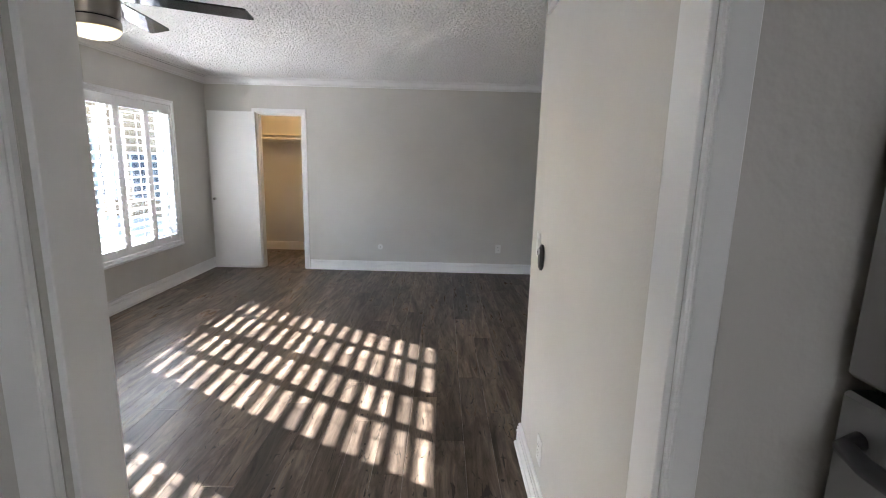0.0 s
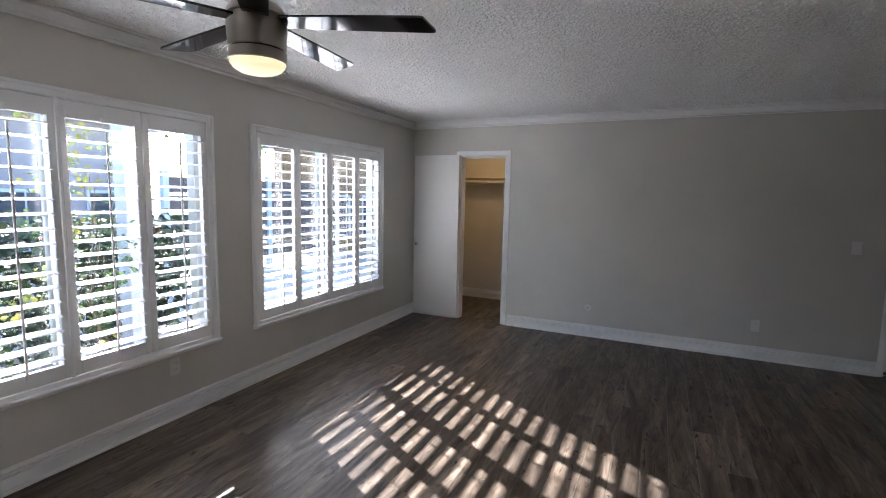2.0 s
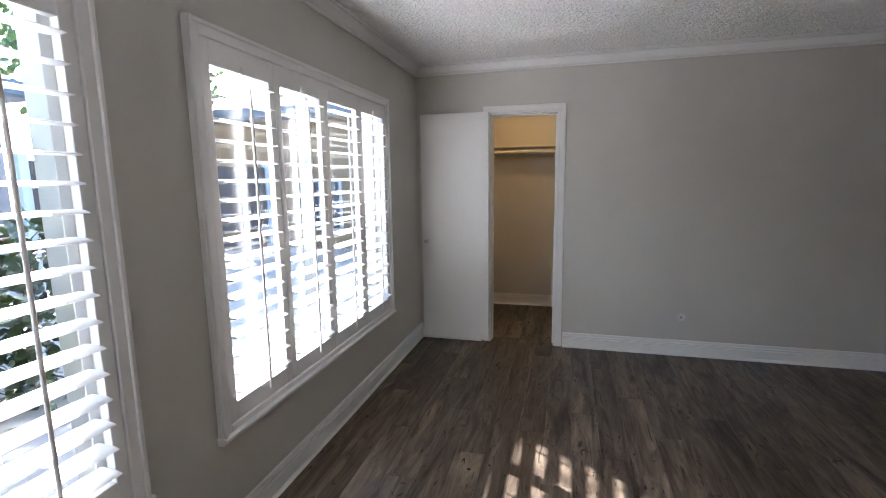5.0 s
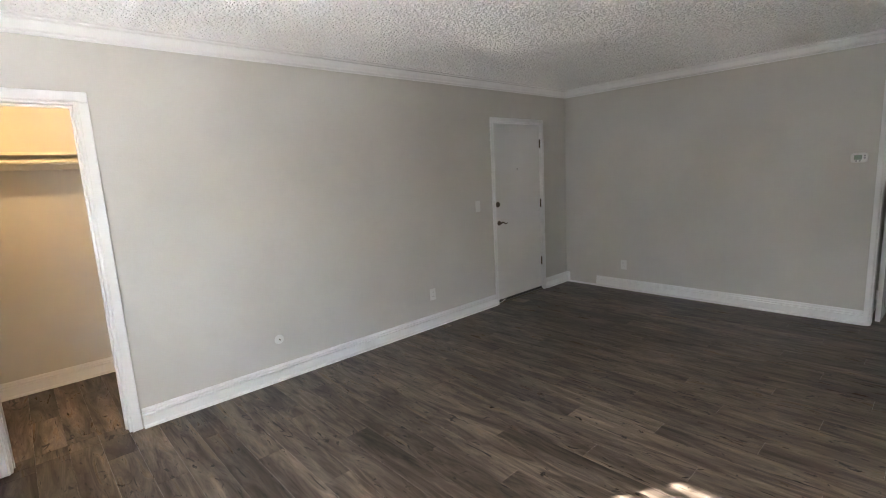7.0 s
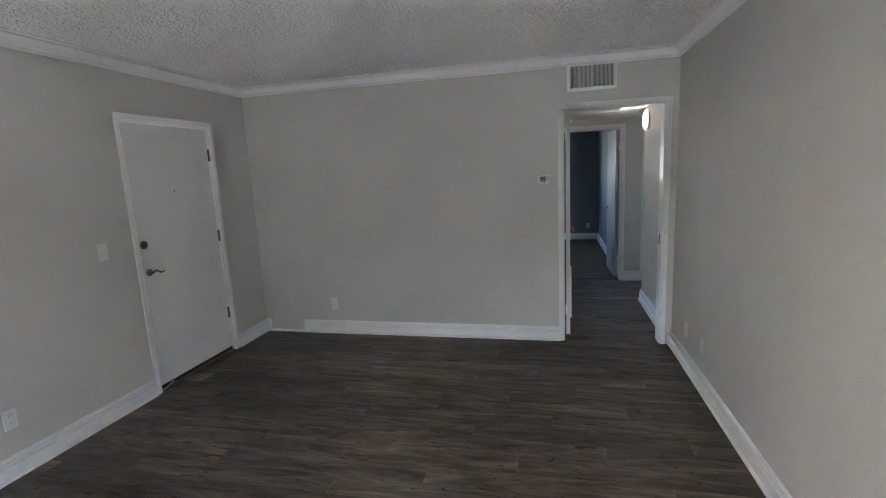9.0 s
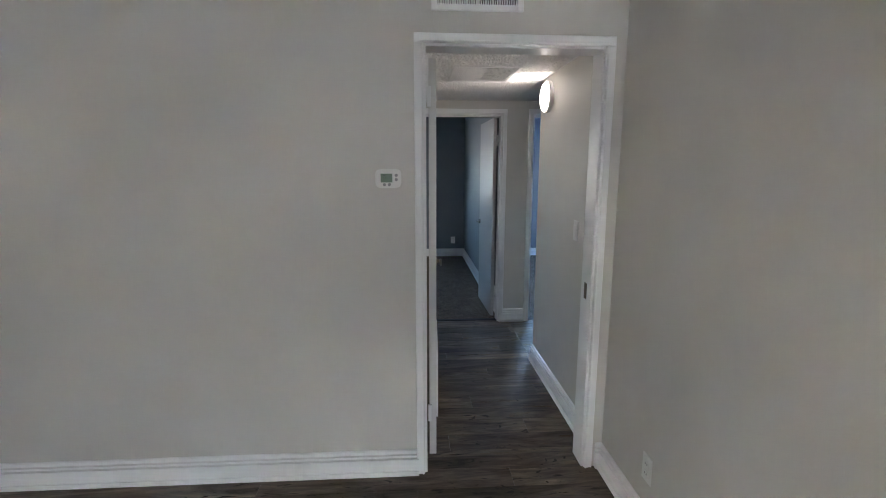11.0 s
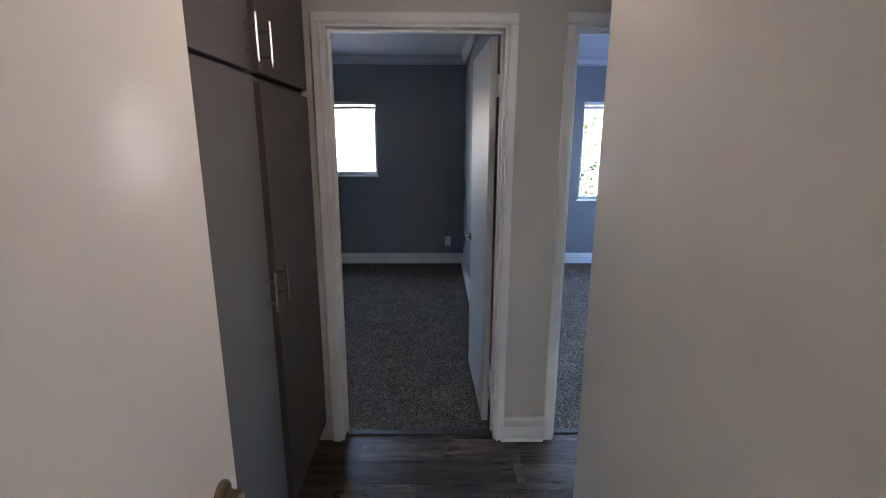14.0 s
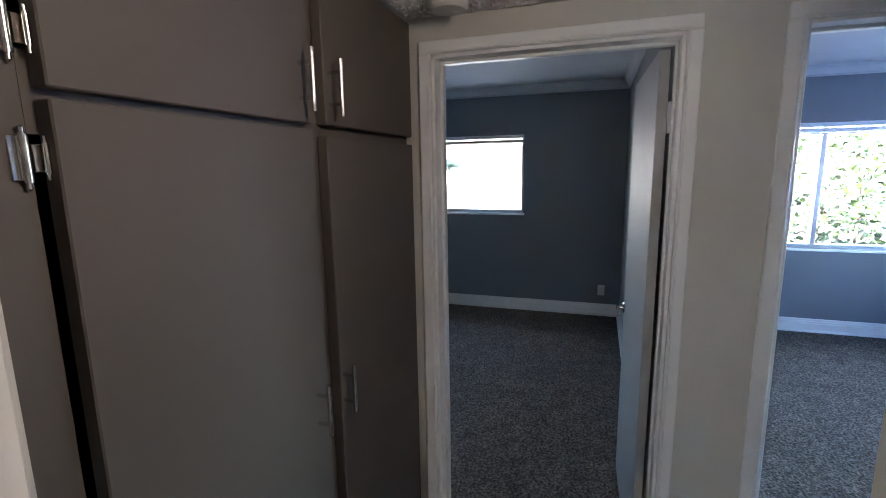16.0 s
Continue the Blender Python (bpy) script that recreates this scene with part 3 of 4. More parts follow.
def slat_mesh(width):
    key = round(width, 4)
    if key not in slat_meshes:
        bm = bmesh.new()
        ring = []
        for k in range(12):
            a = 2 * math.pi * k / 12
            ring.append((SLAT_DEPTH / 2 * math.cos(a), 0.0058 * math.sin(a)))
        ends = [[bm.verts.new((px, s * width / 2, pz)) for px, pz in ring] for s in (-1, 1)]
        for k in range(12):
            bm.faces.new((ends[0][k], ends[0][(k + 1) % 12], ends[1][(k + 1) % 12], ends[1][k]))
        bm.faces.new(ends[0][::-1])
        bm.faces.new(ends[1])
        slat_meshes[key] = mesh_of("slat", bm, SHUTTER, True)
    return slat_meshes[key]


def plantation_shutter(y0, y1, z0, z1, label):
    """A shutter set: outer frame with sill lip, four hinged panels, each with louvres and a tilt rod."""
    root = thing("plantation_shutter", label, "shutter", "window shutters", (XW, (y0 + y1) / 2, z0))
    root.location = (0, 0, 0)
    fw = 0.055
    xf = XW + 0.026
    part("outer_frame", boxes((XW, xf, y0, y0 + fw, z0, z1), (XW, xf, y1 - fw, y1, z0, z1), (XW, xf, y0 + fw, y1 - fw, z1 - fw, z1),
                              (XW, xf, y0 + fw, y1 - fw, z0, z0 + fw), (xf - 0.002, xf + 0.010, y0 + 0.004, y0 + 0.02, z0, z1), (xf - 0.002, xf + 0.010, y1 - 0.02, y1 - 0.004, z0, z1),
                              (xf - 0.002, xf + 0.010, y0 + 0.02, y1 - 0.02, z1 - 0.02, z1 - 0.004), bevel=0.003), SHUTTER, root)
    sill = bmesh.new()
    sweep(sill, (XW, y0 - 0.004, z0), (XW, y1 + 0.004, z0), (1, 0, 0), [(0, -0.004), (0.028, -0.004), (0.034, 0.004), (0.04, 0.012), (0.044, 0.016), (0.044, 0.024), (0.026, 0.028), (0, 0.028)])
    part("sill_lip", sill, SHUTTER, root)
    if y0 < 3:
        part("centre_strip", boxes((XW + 0.018, xf + 0.004, (y0 + y1) / 2 - 0.009, (y0 + y1) / 2 + 0.009, z0 + fw, z1 - fw), bevel=0.003), SHUTTER, root)
    gap = 0.003
    inner0, inner1 = y0 + fw + gap, y1 - fw - gap
    w = (inner1 - inner0) / 4
    px0, px1 = XW - 0.008, XW + 0.021
    top, bottom = z1 - fw - 0.004, z0 + fw + 0.004
    lz0, lz1 = 0.583, 1.905
    for k in range(4):
        a, c = inner0 + k * w + gap / 2, inner0 + (k + 1) * w - gap / 2
        st = 0.041
        panel = part("panel", boxes((px0, px1, a, a + st, bottom, top), (px0, px1, c - st, c, bottom, top),
                                    (px0, px1, a + st, c - st, lz1, top), (px0, px1, a + st, c - st, bottom, lz0), bevel=0.002), SHUTTER, root)
        n = 17
        span = lz1 - lz0
        for i in range(n):
            z = lz0 + span * (i + 0.5) / n
            sl = new("slat", slat_mesh(c - a - 2 * st - 0.004))
            sl.parent = panel
            sl.location = (XW + 0.0065, (a + c) / 2, z)
            sl.rotation_euler = (0, radians(SLAT_TILT + random.uniform(-0.8, 0.8)), 0)
        mid = (a + c) / 2
        part("tilt_rod", boxes((XW + 0.051, XW + 0.061, mid - 0.006, mid + 0.006, lz0 - 0.02, lz1 - 0.055), bevel=0.003), SHUTTER, panel)
        knob = bmesh.new()
        box(knob, px1 - 0.001, px1 + 0.012, mid - 0.011, mid + 0.011, lz1 - 0.006, lz1 + 0.028, bevel=0.005)
        part("rod_catch", knob, SHUTTER, panel)
    for z in (z0 + 0.35, z1 - 0.3):
        for y in (y0 + fw - 0.008, y1 - fw - 0.002):
            part("hinge", boxes((xf - 0.004, xf + 0.004, y, y + 0.010, z - 0.032, z + 0.032), bevel=0.002), SHUTTER, root, "small white shutter hinge")
    return root


for n, (a, c) in enumerate((W1, W2)):
    slider_window("window_%d" % (n + 1), a + HOLE, c - HOLE, WZ[0] + HOLE, WZ[1] - HOLE, XW - 0.11, "aluminium sliding window behind the shutters")
    plantation_shutter(a, c, WZ[0], WZ[1], "white plantation shutters with open louvres in the window")

for n, (a, c, z0, z1) in enumerate((BW, BW2)):
    slider_window("window_%d" % (n + 3), a, c, z0, z1, XFAR + 0.1, "aluminium sliding bedroom window", (4.95, 1.242)[n])
    blind = thing("roller_blind", "white blind drawn up at the head of the window", "blind", "bedroom blinds")
    part("head_rail", boxes((XFAR + 0.005, XFAR + 0.05, a + 0.004, c - 0.004, z1 - 0.04, z1 - 0.002), bevel=0.004), SHUTTER, blind)
    part("stacked_blind", boxes((XFAR + 0.008, XFAR + 0.045, a + 0.006, c - 0.006, z1 - 0.088, z1 - 0.048), bevel=0.006), SHUTTER, blind)
    part("bottom_rail", boxes((XFAR + 0.006, XFAR + 0.047, a + 0.006, c - 0.006, z1 - 0.104, z1 - 0.092), bevel=0.003), SHUTTER, blind)
    trim = boxes((XFAR - 0.012, XFAR + 0.06, a - 0.015, c + 0.015, z0 - 0.022, z0 - 0.002), bevel=0.003)
    solid("trim_sill", trim, TRIM, "white painted bedroom window sill", "window sill", "structure")


# ---- doors ----
def lever(parent, place, out, side, mat, metal_label, rose_r=0.027, reach=0.105):
    """A round rose with a curved lever; out: the normal of the door face; side: the way that the lever points."""
    p, o, s = Vector(place), Vector(out), Vector(side)
    h = bmesh.new()
    lathe(h, [(0, 0), (rose_r, 0), (rose_r, 0.005), (rose_r * 0.8, 0.011), (0.012, 0.013), (0.010, 0.038), (0, 0.038)], p, o, 24)
    pts = [p + o * 0.036 + s * (reach * k / 8) + Vector((0, 0, 0.010 * math.sin(k / 8 * 2 * math.pi) - 0.004 * k / 8)) for k in range(9)]
    tube(h, pts, 0.0085, 10, 0.005)
    return part("lever_handle", h, mat, parent, metal_label, True)


def leaf(name, width, z0, z1, thick, label, mat=None):
    """A flush door leaf along local x from its hinge side at 0, with its faces at y = 0 and -thick."""
    root = thing(name, label, "door")
    part("door_leaf", boxes((0, width, -thick, 0, z0, z1), bevel=0.002), mat or DOORW, root)
    return root


entry = leaf("door_entry", 0.844, 0.042, 2.02, 0.04, "closed flush white entry door with bronze hardware")
entry.matrix_basis = pose(1.814, YN + 0.052, 0)
lever(entry, (0.058, -0.04, 0.925), (0, -1, 0), (1, 0, 0), BRONZE, "aged bronze lever handle")
bolt = bmesh.new()
lathe(bolt, [(0, 0), (0.031, 0), (0.031, 0.006), (0.024, 0.014), (0, 0.016)], (0.045, -0.04, 1.135), (0, -1, 0), 24)
box(bolt, 0.041, 0.049, -0.072, -0.055, 1.119, 1.151, bevel=0.002)
part("deadbolt", bolt, BRONZE, entry, "round bronze deadbolt turn", True)
peep = bmesh.new()
lathe(peep, [(0, 0), (0.007, 0), (0.006, 0.003), (0, 0.003)], (0.408, -0.04, 1.515), (0, -1, 0), 14)
part("peephole", peep, BRONZE, entry)
for z in (0.37, 1.09, 1.80):
    hb = boxes((0.838, 0.856, -0.046, -0.028, z - 0.05, z + 0.05), bevel=0.001)
    cyl(hb, (0.849, -0.048, z - 0.052), (0, 0, 1), 0.006, 0.104, 10)
    part("hinge", hb, BRONZE, entry, "dark bronze butt hinge", True)
part("door_sweep", boxes((0.004, 0.84, -0.045, 0.0, 0.016, 0.041), bevel=0.002), RUBBER, entry, "dark rubber door sweep")
sweep_clip = bmesh.new()
tube(sweep_clip, [(-0.002, -0.055, 0.012), (0.03, -0.07, 0.02), (0.07, -0.066, 0.034), (0.12, -0.05, 0.034)], 0.007, 8)
part("sweep_end", sweep_clip, CHROME, entry, "bent metal end of the door sweep", True)
solid("threshold", boxes((1.812, 2.66, YN - 0.01, YN + 0.12, -0.002, 0.014), bevel=0.004), BRONZE, "low metal threshold under the entry door", "threshold", "structure")

closet_door = leaf("door_closet", 0.607, 0.028, 2.032, 0.034, "flush white closet door folded open against the wall")
closet_door.matrix_basis = pose(CLO[0] - 0.005, YN - 0.052, 0, 0, 0, 180) @ pose(0, -0.001, 0)
ck = bmesh.new()
lathe(ck, [(0, 0), (0.014, 0), (0.008, 0.008), (0.008, 0.018), (0.016, 0.026), (0.016, 0.032), (0, 0.036)], (0.565, 0, 0.92), (0, 1, 0), 18)
part("door_knob", ck, CHROME, closet_door, "small steel door knob", True)
for z in (0.25, 1.05, 1.85):
    part("hinge", boxes((-0.008, 0.004, -0.036, -0.028, z - 0.045, z + 0.045), bevel=0.001), TRIM, closet_door)

hall_door = leaf("door_hall", 0.815, 0.012, 2.0, 0.036, "glossy white hall door standing open with a vent panel", DOORGLOSS)
hall_door.matrix_basis = pose(3.343, 3.721, 0, 0, 0, -2.1)
lever(hall_door, (0.755, -0.036, 0.905), (0, -1, 0), (-1, 0, 0), BRASS, "aged brass lever handle")
part("latch_plate", boxes((0.8145, 0.8165, -0.03, -0.006, 0.86, 0.95)), BRASS, hall_door, "brass latch plate")
vent = part("vent_panel", boxes((0.22, 0.24, -0.048, -0.036, 0.1, 0.5), (0.74, 0.76, -0.048, -0.036, 0.1, 0.5), (0.24, 0.74, -0.048, -0.036, 0.1, 0.12), (0.24, 0.74, -0.048, -0.036, 0.48, 0.5), bevel=0.002), TRIM, hall_door, "white louvred return-air panel")
for k in range(16):
    sl = boxes((0.24, 0.74, -0.046, -0.037, 0.126 + k * 0.022, 0.139 + k * 0.022))
    part("vent_slat", sl, TRIM, vent)
for z in (0.25, 1.83):
    part("hinge", boxes((-0.012, 0.002, -0.012, 0.006, z - 0.045, z + 0.045), bevel=0.001), TRIM, hall_door)

bed_door = leaf("door_bedroom", 0.72, 0.016, 1.985, 0.033, "flush white bedroom door standing open, shade in its colour", DOORSHADED)
bed_door.matrix_basis = pose(5.668, 3.019, 0, 0, 0, 1.9)
lever(bed_door, (0.66, 0, 0.92), (0, 1, 0), (-1, 0, 0), CHROME, "satin steel lever handle")
lever(bed_door, (0.66, -0.033, 0.92), (0, -1, 0), (-1, 0, 0), CHROME, "satin steel lever handle")
for z in (0.28, 1.77):
    part("hinge", boxes((-0.017, 0.012, -0.046, -0.0325, z - 0.05, z + 0.05), bevel=0.001), TRIM, bed_door)
strike = boxes((XE + 0.045, XE + 0.075, HD[0] + 0.0115, HD[0] + 0.0145, 0.87, 0.95), bevel=0.001)
solid("strike_plate", strike, BRONZE, "dark bronze strike plate on the hall door jamb", "strike plate")
solid("threshold_strip", boxes((XB + 0.035, XB + 0.08, BD[0], BD[1], -0.004, 0.008), (XB + 0.035, XB + 0.08, BD2[0], BD2[1], -0.004, 0.008), bevel=0.003), RUBBER, "dark transition strip between planks and carpet", "threshold", "structure")


# ---- wall plates ----
def wall_plate(name, place, out, kind, label, w=0.072, h=0.116):
    """A cover plate on a wall; kind: outlet, switch or blank."""
    o = Vector(out)
    turn = o.to_track_quat("Z", "Y").to_matrix().to_4x4()
    up = (turn.inverted() @ Vector((0, 0, 1)))
    ang = math.atan2(up.y, up.x) - math.pi / 2
    root = thing(name, label, "outlet" if kind == "outlet" else "switch")
    root.matrix_basis = Matrix.Translation(place) @ turn @ Matrix.Rotation(ang, 4, "Z")
    part("plate", boxes((-w / 2, w / 2, -h / 2, h / 2, 0, 0.006), bevel=0.0025), PLASTIC, root)
    if kind == "outlet":
        for dy in (-0.021, 0.021):
            s = part("socket", boxes((-0.017, 0.017, dy - 0.0145, dy + 0.0145, 0.006, 0.0085), bevel=0.001), PLASTIC, root)
            part("slot", boxes((-0.008, -0.006, dy - 0.004, dy + 0.005, 0.0084, 0.009), (0.006, 0.008, dy - 0.004, dy + 0.005, 0.0084, 0.009)), DARK, s)
    else:
        part("rocker", boxes((-0.0165, 0.0165, -0.033, 0.033, 0.006, 0.0095), bevel=0.0015), PLASTIC, root)
    for dy in ((0,) if kind == "outlet" else (-0.047, 0.047)):
        sc = bmesh.new()
        cyl(sc, (0, dy, 0.0058), (0, 0, 1), 0.003, 0.001, 8)
        part("screw", sc, PLASTIC, root)
    return root


wall_plate("wall_outlet", (0.815, YN, 0.335), (0, -1, 0), "outlet", "white duplex outlet on the long grey wall")
wall_plate("wall_outlet", (XE, 5.975, 0.305), (-1, 0, 0), "outlet", "white duplex outlet on the grey end wall")
wall_plate("wall_outlet", (2.76, YS, 0.295), (0, 1, 0), "outlet", "white duplex outlet beside the hall door")
wall_plate("wall_outlet", (2.37, YS, 0.31), (0, 1, 0), "switch", "white blank data plate near the baseboard")
wall_plate("wall_outlet", (XW, 3.43, 0.36), (1, 0, 0), "outlet", "white duplex outlet below the shuttered window")
wall_plate("wall_outlet", (XP, 2.41, 0.27), (-1, 0, 0), "outlet", "white duplex outlet low on the partition wall")
wall_plate("wall_outlet", (XFAR, 3.118, 0.285), (-1, 0, 0), "outlet", "white outlet on the blue-grey bedroom wall")
wall_plate("light_switch", (1.52, YN, 1.145), (0, -1, 0), "switch", "white rocker switch beside the entry door")
wall_plate("light_switch", (3.705, YHS, 1.15), (0, 1, 0), "switch", "white rocker switch on the hall wall")
wall_plate("light_switch", (XP, 2.69, 1.12), (-1, 0, 0), "switch", "white rocker switch on the partition wall")
cable = thing("cable_plate", "round white cable wall plate near the baseboard", "wall plate")
cb = bmesh.new()
lathe(cb, [(0, 0), (0.037, 0), (0.035, 0.005), (0.022, 0.007), (0, 0.008)], (-0.766, YN, 0.325), (0, -1, 0), 28)
part("cover", cb, PLASTIC, cable, "", True)
cb = bmesh.new()
lathe(cb, [(0, 0.007), (0.006, 0.007), (0.006, 0.014), (0, 0.014)], (-0.766, YN, 0.325), (0, -1, 0), 12)
part("cable_socket", cb, BRONZE, cable)

# fan remote in its cradle
remote = thing("fan_remote", "black oval fan remote in a wall cradle", "remote control")
rb = bmesh.new()
lathe(rb, [(0, 0), (0.024, 0), (0.027, 0.004), (0.027, 0.012), (0.021, 0.019), (0, 0.021)], (0, 0, 0), (-1, 0, 0), 28)
for v in rb.verts:
    v.co.z *= 2.15
    v.co += Vector((XP, 2.59, 1.08))
part("body", rb, BLACK, remote, "", True)
rb = bmesh.new()
lathe(rb, [(0, 0), (0.015, 0), (0.015, 0.004), (0.012, 0.006), (0, 0.006)], (XP - 0.0195, 2.59, 1.105), (-1, 0, 0), 22)
dial = part("button_ring", rb, ALU, remote, "silver round button ring", True)
rb = bmesh.new()
lathe(rb, [(0, 0.006), (0.005, 0.006), (0.004, 0.008), (0, 0.008)], (XP - 0.0195, 2.59, 1.105), (-1, 0, 0), 14)
part("button", rb, BLACK, dial)
for k in (-1, 1):
    part("button", boxes((XP - 0.0265, XP - 0.024, 2.59 - 0.002, 2.59 + 0.002, 1.105 + k * 0.010 - 0.002, 1.105 + k * 0.010 + 0.002)), BLACK, dial)


# ---- grilles ----
def grille(name, label, m, w, h, n, mid=True):
    """A louvred register in local x, y with its face towards local z."""
    root = thing(name, label, "air vent")
    root.matrix_basis = m
    f = 0.026
    # flat black sheet whose colour stands for the duct's darkness
    part("backing", boxes((-w / 2 + f, w / 2 - f, -h / 2 + f, h / 2 - f, 0.0, 0.002)), DARK, root, "black sheet standing for the unlit duct")
    part("frame", boxes((-w / 2, -w / 2 + f, -h / 2, h / 2, 0, 0.012), (w / 2 - f, w / 2, -h / 2, h / 2, 0, 0.012), (-w / 2 + f, w / 2 - f, -h / 2, -h / 2 + f, 0, 0.012), (-w / 2 + f, w / 2 - f, h / 2 - f, h / 2, 0, 0.012), bevel=0.002), TRIM, root)
    if mid:
        part("centre_bar", boxes((-0.008, 0.008, -h / 2 + f, h / 2 - f, 0.003, 0.011)), TRIM, root)
    step = (w - 2 * f) / n
    me = mesh_of("slat", boxes((-0.0013, 0.0013, -h / 2 + f, h / 2 - f, -0.004, 0.005)), TRIM)
    for k in range(n):
        x = -w / 2 + f + step * (k + 0.5)
        if mid and abs(x) < 0.012:
            continue
        s = new("slat", me)
        s.parent = root
        s.matrix_basis = pose(x, 0, 0.0065, 0, 32 if x < 0 else -32, 0)
    return root


reg = grille("wall_vent", "white louvred supply vent above the hall door", pose(XE, 3.515, 2.272, 90, 0, -90), 0.395, 0.222, 34)
part("damper_lever", boxes((0.178, 0.182, -0.03, -0.01, 0.012, 0.022)), TRIM, reg)
grille("ceiling_return_vent", "white louvred return vent in the hall ceiling", pose(4.32, 3.325, HALLZ, 180, 0, 90), 0.43, 0.52, 30, False)
grille("wall_vent", "white louvred vent high on the partition wall", pose(XP, 2.62, 2.22, 90, 0, -90), 0.3, 0.2, 22)

# smoke alarm
alarm = thing("smoke_alarm", "round white smoke alarm on the hall ceiling", "smoke alarm")
ab = bmesh.new()
lathe(ab, [(0, 0), (0.066, 0), (0.066, 0.008), (0.060, 0.012), (0.059, 0.034), (0.052, 0.042), (0, 0.044)], (5.36, 3.64, HALLZ), (0, 0, -1), 36)
part("body", ab, PLASTIC, alarm, "", True)
ab = bmesh.new()
lathe(ab, [(0, 0.0435), (0.012, 0.0435), (0.011, 0.046), (0, 0.046)], (5.375, 3.62, HALLZ), (0, 0, -1), 16)
part("test_button", ab, PLASTIC, alarm)

# hall wall lamp
sconce = thing("wall_lamp", "round glowing white wall lamp in the hall", "wall lamp")
sb = bmesh.new()
lathe(sb, [(0, 0), (0.102, 0), (0.102, 0.012), (0.108, 0.018), (0.108, 0.028), (0.097, 0.031), (0, 0.031)], (4.36, YHS, 1.985), (0, 1, 0), 40)
part("base_ring", sb, PLASTIC, sconce, "white round lamp base", True)
sb = bmesh.new()
lathe(sb, [(0.096, 0.029), (0.092, 0.036), (0.075, 0.046), (0.045, 0.053), (0, 0.055)], (4.36, YHS, 1.985), (0, 1, 0), 40)
shade = part("shade", sb, SCONCEGLASS, sconce, "glowing opal glass shade", True)

# thermostat
stat = thing("thermostat", "white wall thermostat with a grey-green display", "thermostat")
stat.matrix_basis = pose(XE, 3.905, 1.457, 90, 0, -90) @ Matrix.Scale(0.8, 4)
tb = bmesh.new()
rim = []
for k in range(48):
    a = 2 * math.pi * k / 48
    ca, sa = math.cos(a), math.sin(a)
    rim.append((0.0715 * math.copysign(abs(ca) ** 0.46, ca), 0.0535 * math.copysign(abs(sa) ** 0.44, sa)))
rings = [[tb.verts.new((x * f, y * f, z)) for x, y in rim] for f, z in ((1.0, 0.0), (1.0, 0.018), (0.985, 0.023), (0.95, 0.026))]
for a, c in zip(rings, rings[1:]):
    for k in range(48):
        tb.faces.new((a[k], a[(k + 1) % 48], c[(k + 1) % 48], c[k]))
tb.faces.new(rings[-1])
tb.faces.new(rings[0][::-1])
part("case", tb, PLASTIC, stat, "", True)
scr = part("display", boxes((-0.042, 0.022, -0.022, 0.026, 0.0255, 0.027)), LCD, stat, "grey-green liquid crystal display")
for q in ((-0.03, -0.027, -0.002, 0.016), (-0.018, -0.0155, -0.002, 0.016), (-0.03, -0.0155, 0.014, 0.0165), (-0.027, -0.018, -0.004, -0.0015), (-0.036, -0.012, 0.019, 0.0205), (-0.03, -0.022, -0.014, -0.0125)):
    part("segment", boxes((*q, 0.0271, 0.0273)), LCDMARK, scr)
for bx, by in ((0.044, 0.017), (0.044, -0.006), (-0.022, -0.034), (0.006, -0.034)):
    kb = bmesh.new()
    lathe(kb, [(0.0088, 0.0245), (0.0088, 0.0275), (0.0078, 0.0285), (0, 0.029)], (bx, by, 0), (0, 0, 1), 18)
    part("button", kb, STEEL, stat, "grey round push button", True)

# ---- ceiling fan ----
FAN = Vector((-1.465, 2.735, 0))
fan = thing("ceiling_fan", "nickel ceiling fan with five glossy black blades and a lit bowl", "ceiling fan")
fb = bmesh.new()
lathe(fb, [(0, 2.4495), (0.07, 2.4495), (0.07, 2.43), (0.055, 2.395), (0.022, 2.385), (0.0, 2.385)], FAN, (0, 0, 1), 36)
part("canopy", fb, NICKEL, fan, "", True)
fb = bmesh.new()
lathe(fb, [(0.014, 2.39), (0.014, 2.20)], FAN, (0, 0, 1), 20)
part("downrod", fb, NICKEL, fan, "", True)
fb = bmesh.new()
lathe(fb, [(0.0, 2.215), (0.05, 2.212), (0.085, 2.195), (0.102, 2.172), (0.103, 2.16), (0.094, 2.158), (0.094, 2.134), (0.104, 2.132), (0.105, 2.126), (0.099, 2.048), (0.096, 2.047), (0.0, 2.047)], FAN, (0, 0, 1), 48)
part("motor_housing", fb, NICKEL, fan, "brushed nickel motor housing", True)
fb = bmesh.new()
lathe(fb, [(0.0, 2.040), (0.099, 2.040), (0.101, 2.037), (0.102, 2.005), (0.099, 2.002), (0.0, 2.002)], FAN, (0, 0, 1), 48)
# black ring that stands for shade in the groove above the collar
gasket = bmesh.new()
lathe(gasket, [(0.0, 2.0472), (0.092, 2.0472), (0.092, 2.0398), (0.0, 2.0398)], FAN, (0, 0, 1), 48)
part("gasket", gasket, BLACK, fan, "black ring for the shaded groove", True)
part("light_collar", fb, NICKEL, fan, "brushed nickel light collar", True)
fb = bmesh.new()
lathe(fb, [(0.097, 2.002), (0.096, 1.996), (0.086, 1.981), (0.067, 1.969), (0.04, 1.962), (0, 1.960)], FAN, (0, 0, 1), 48)
part("light_bowl", fb, LAMPGLASS, fan, "lit frosted glass bowl", True)
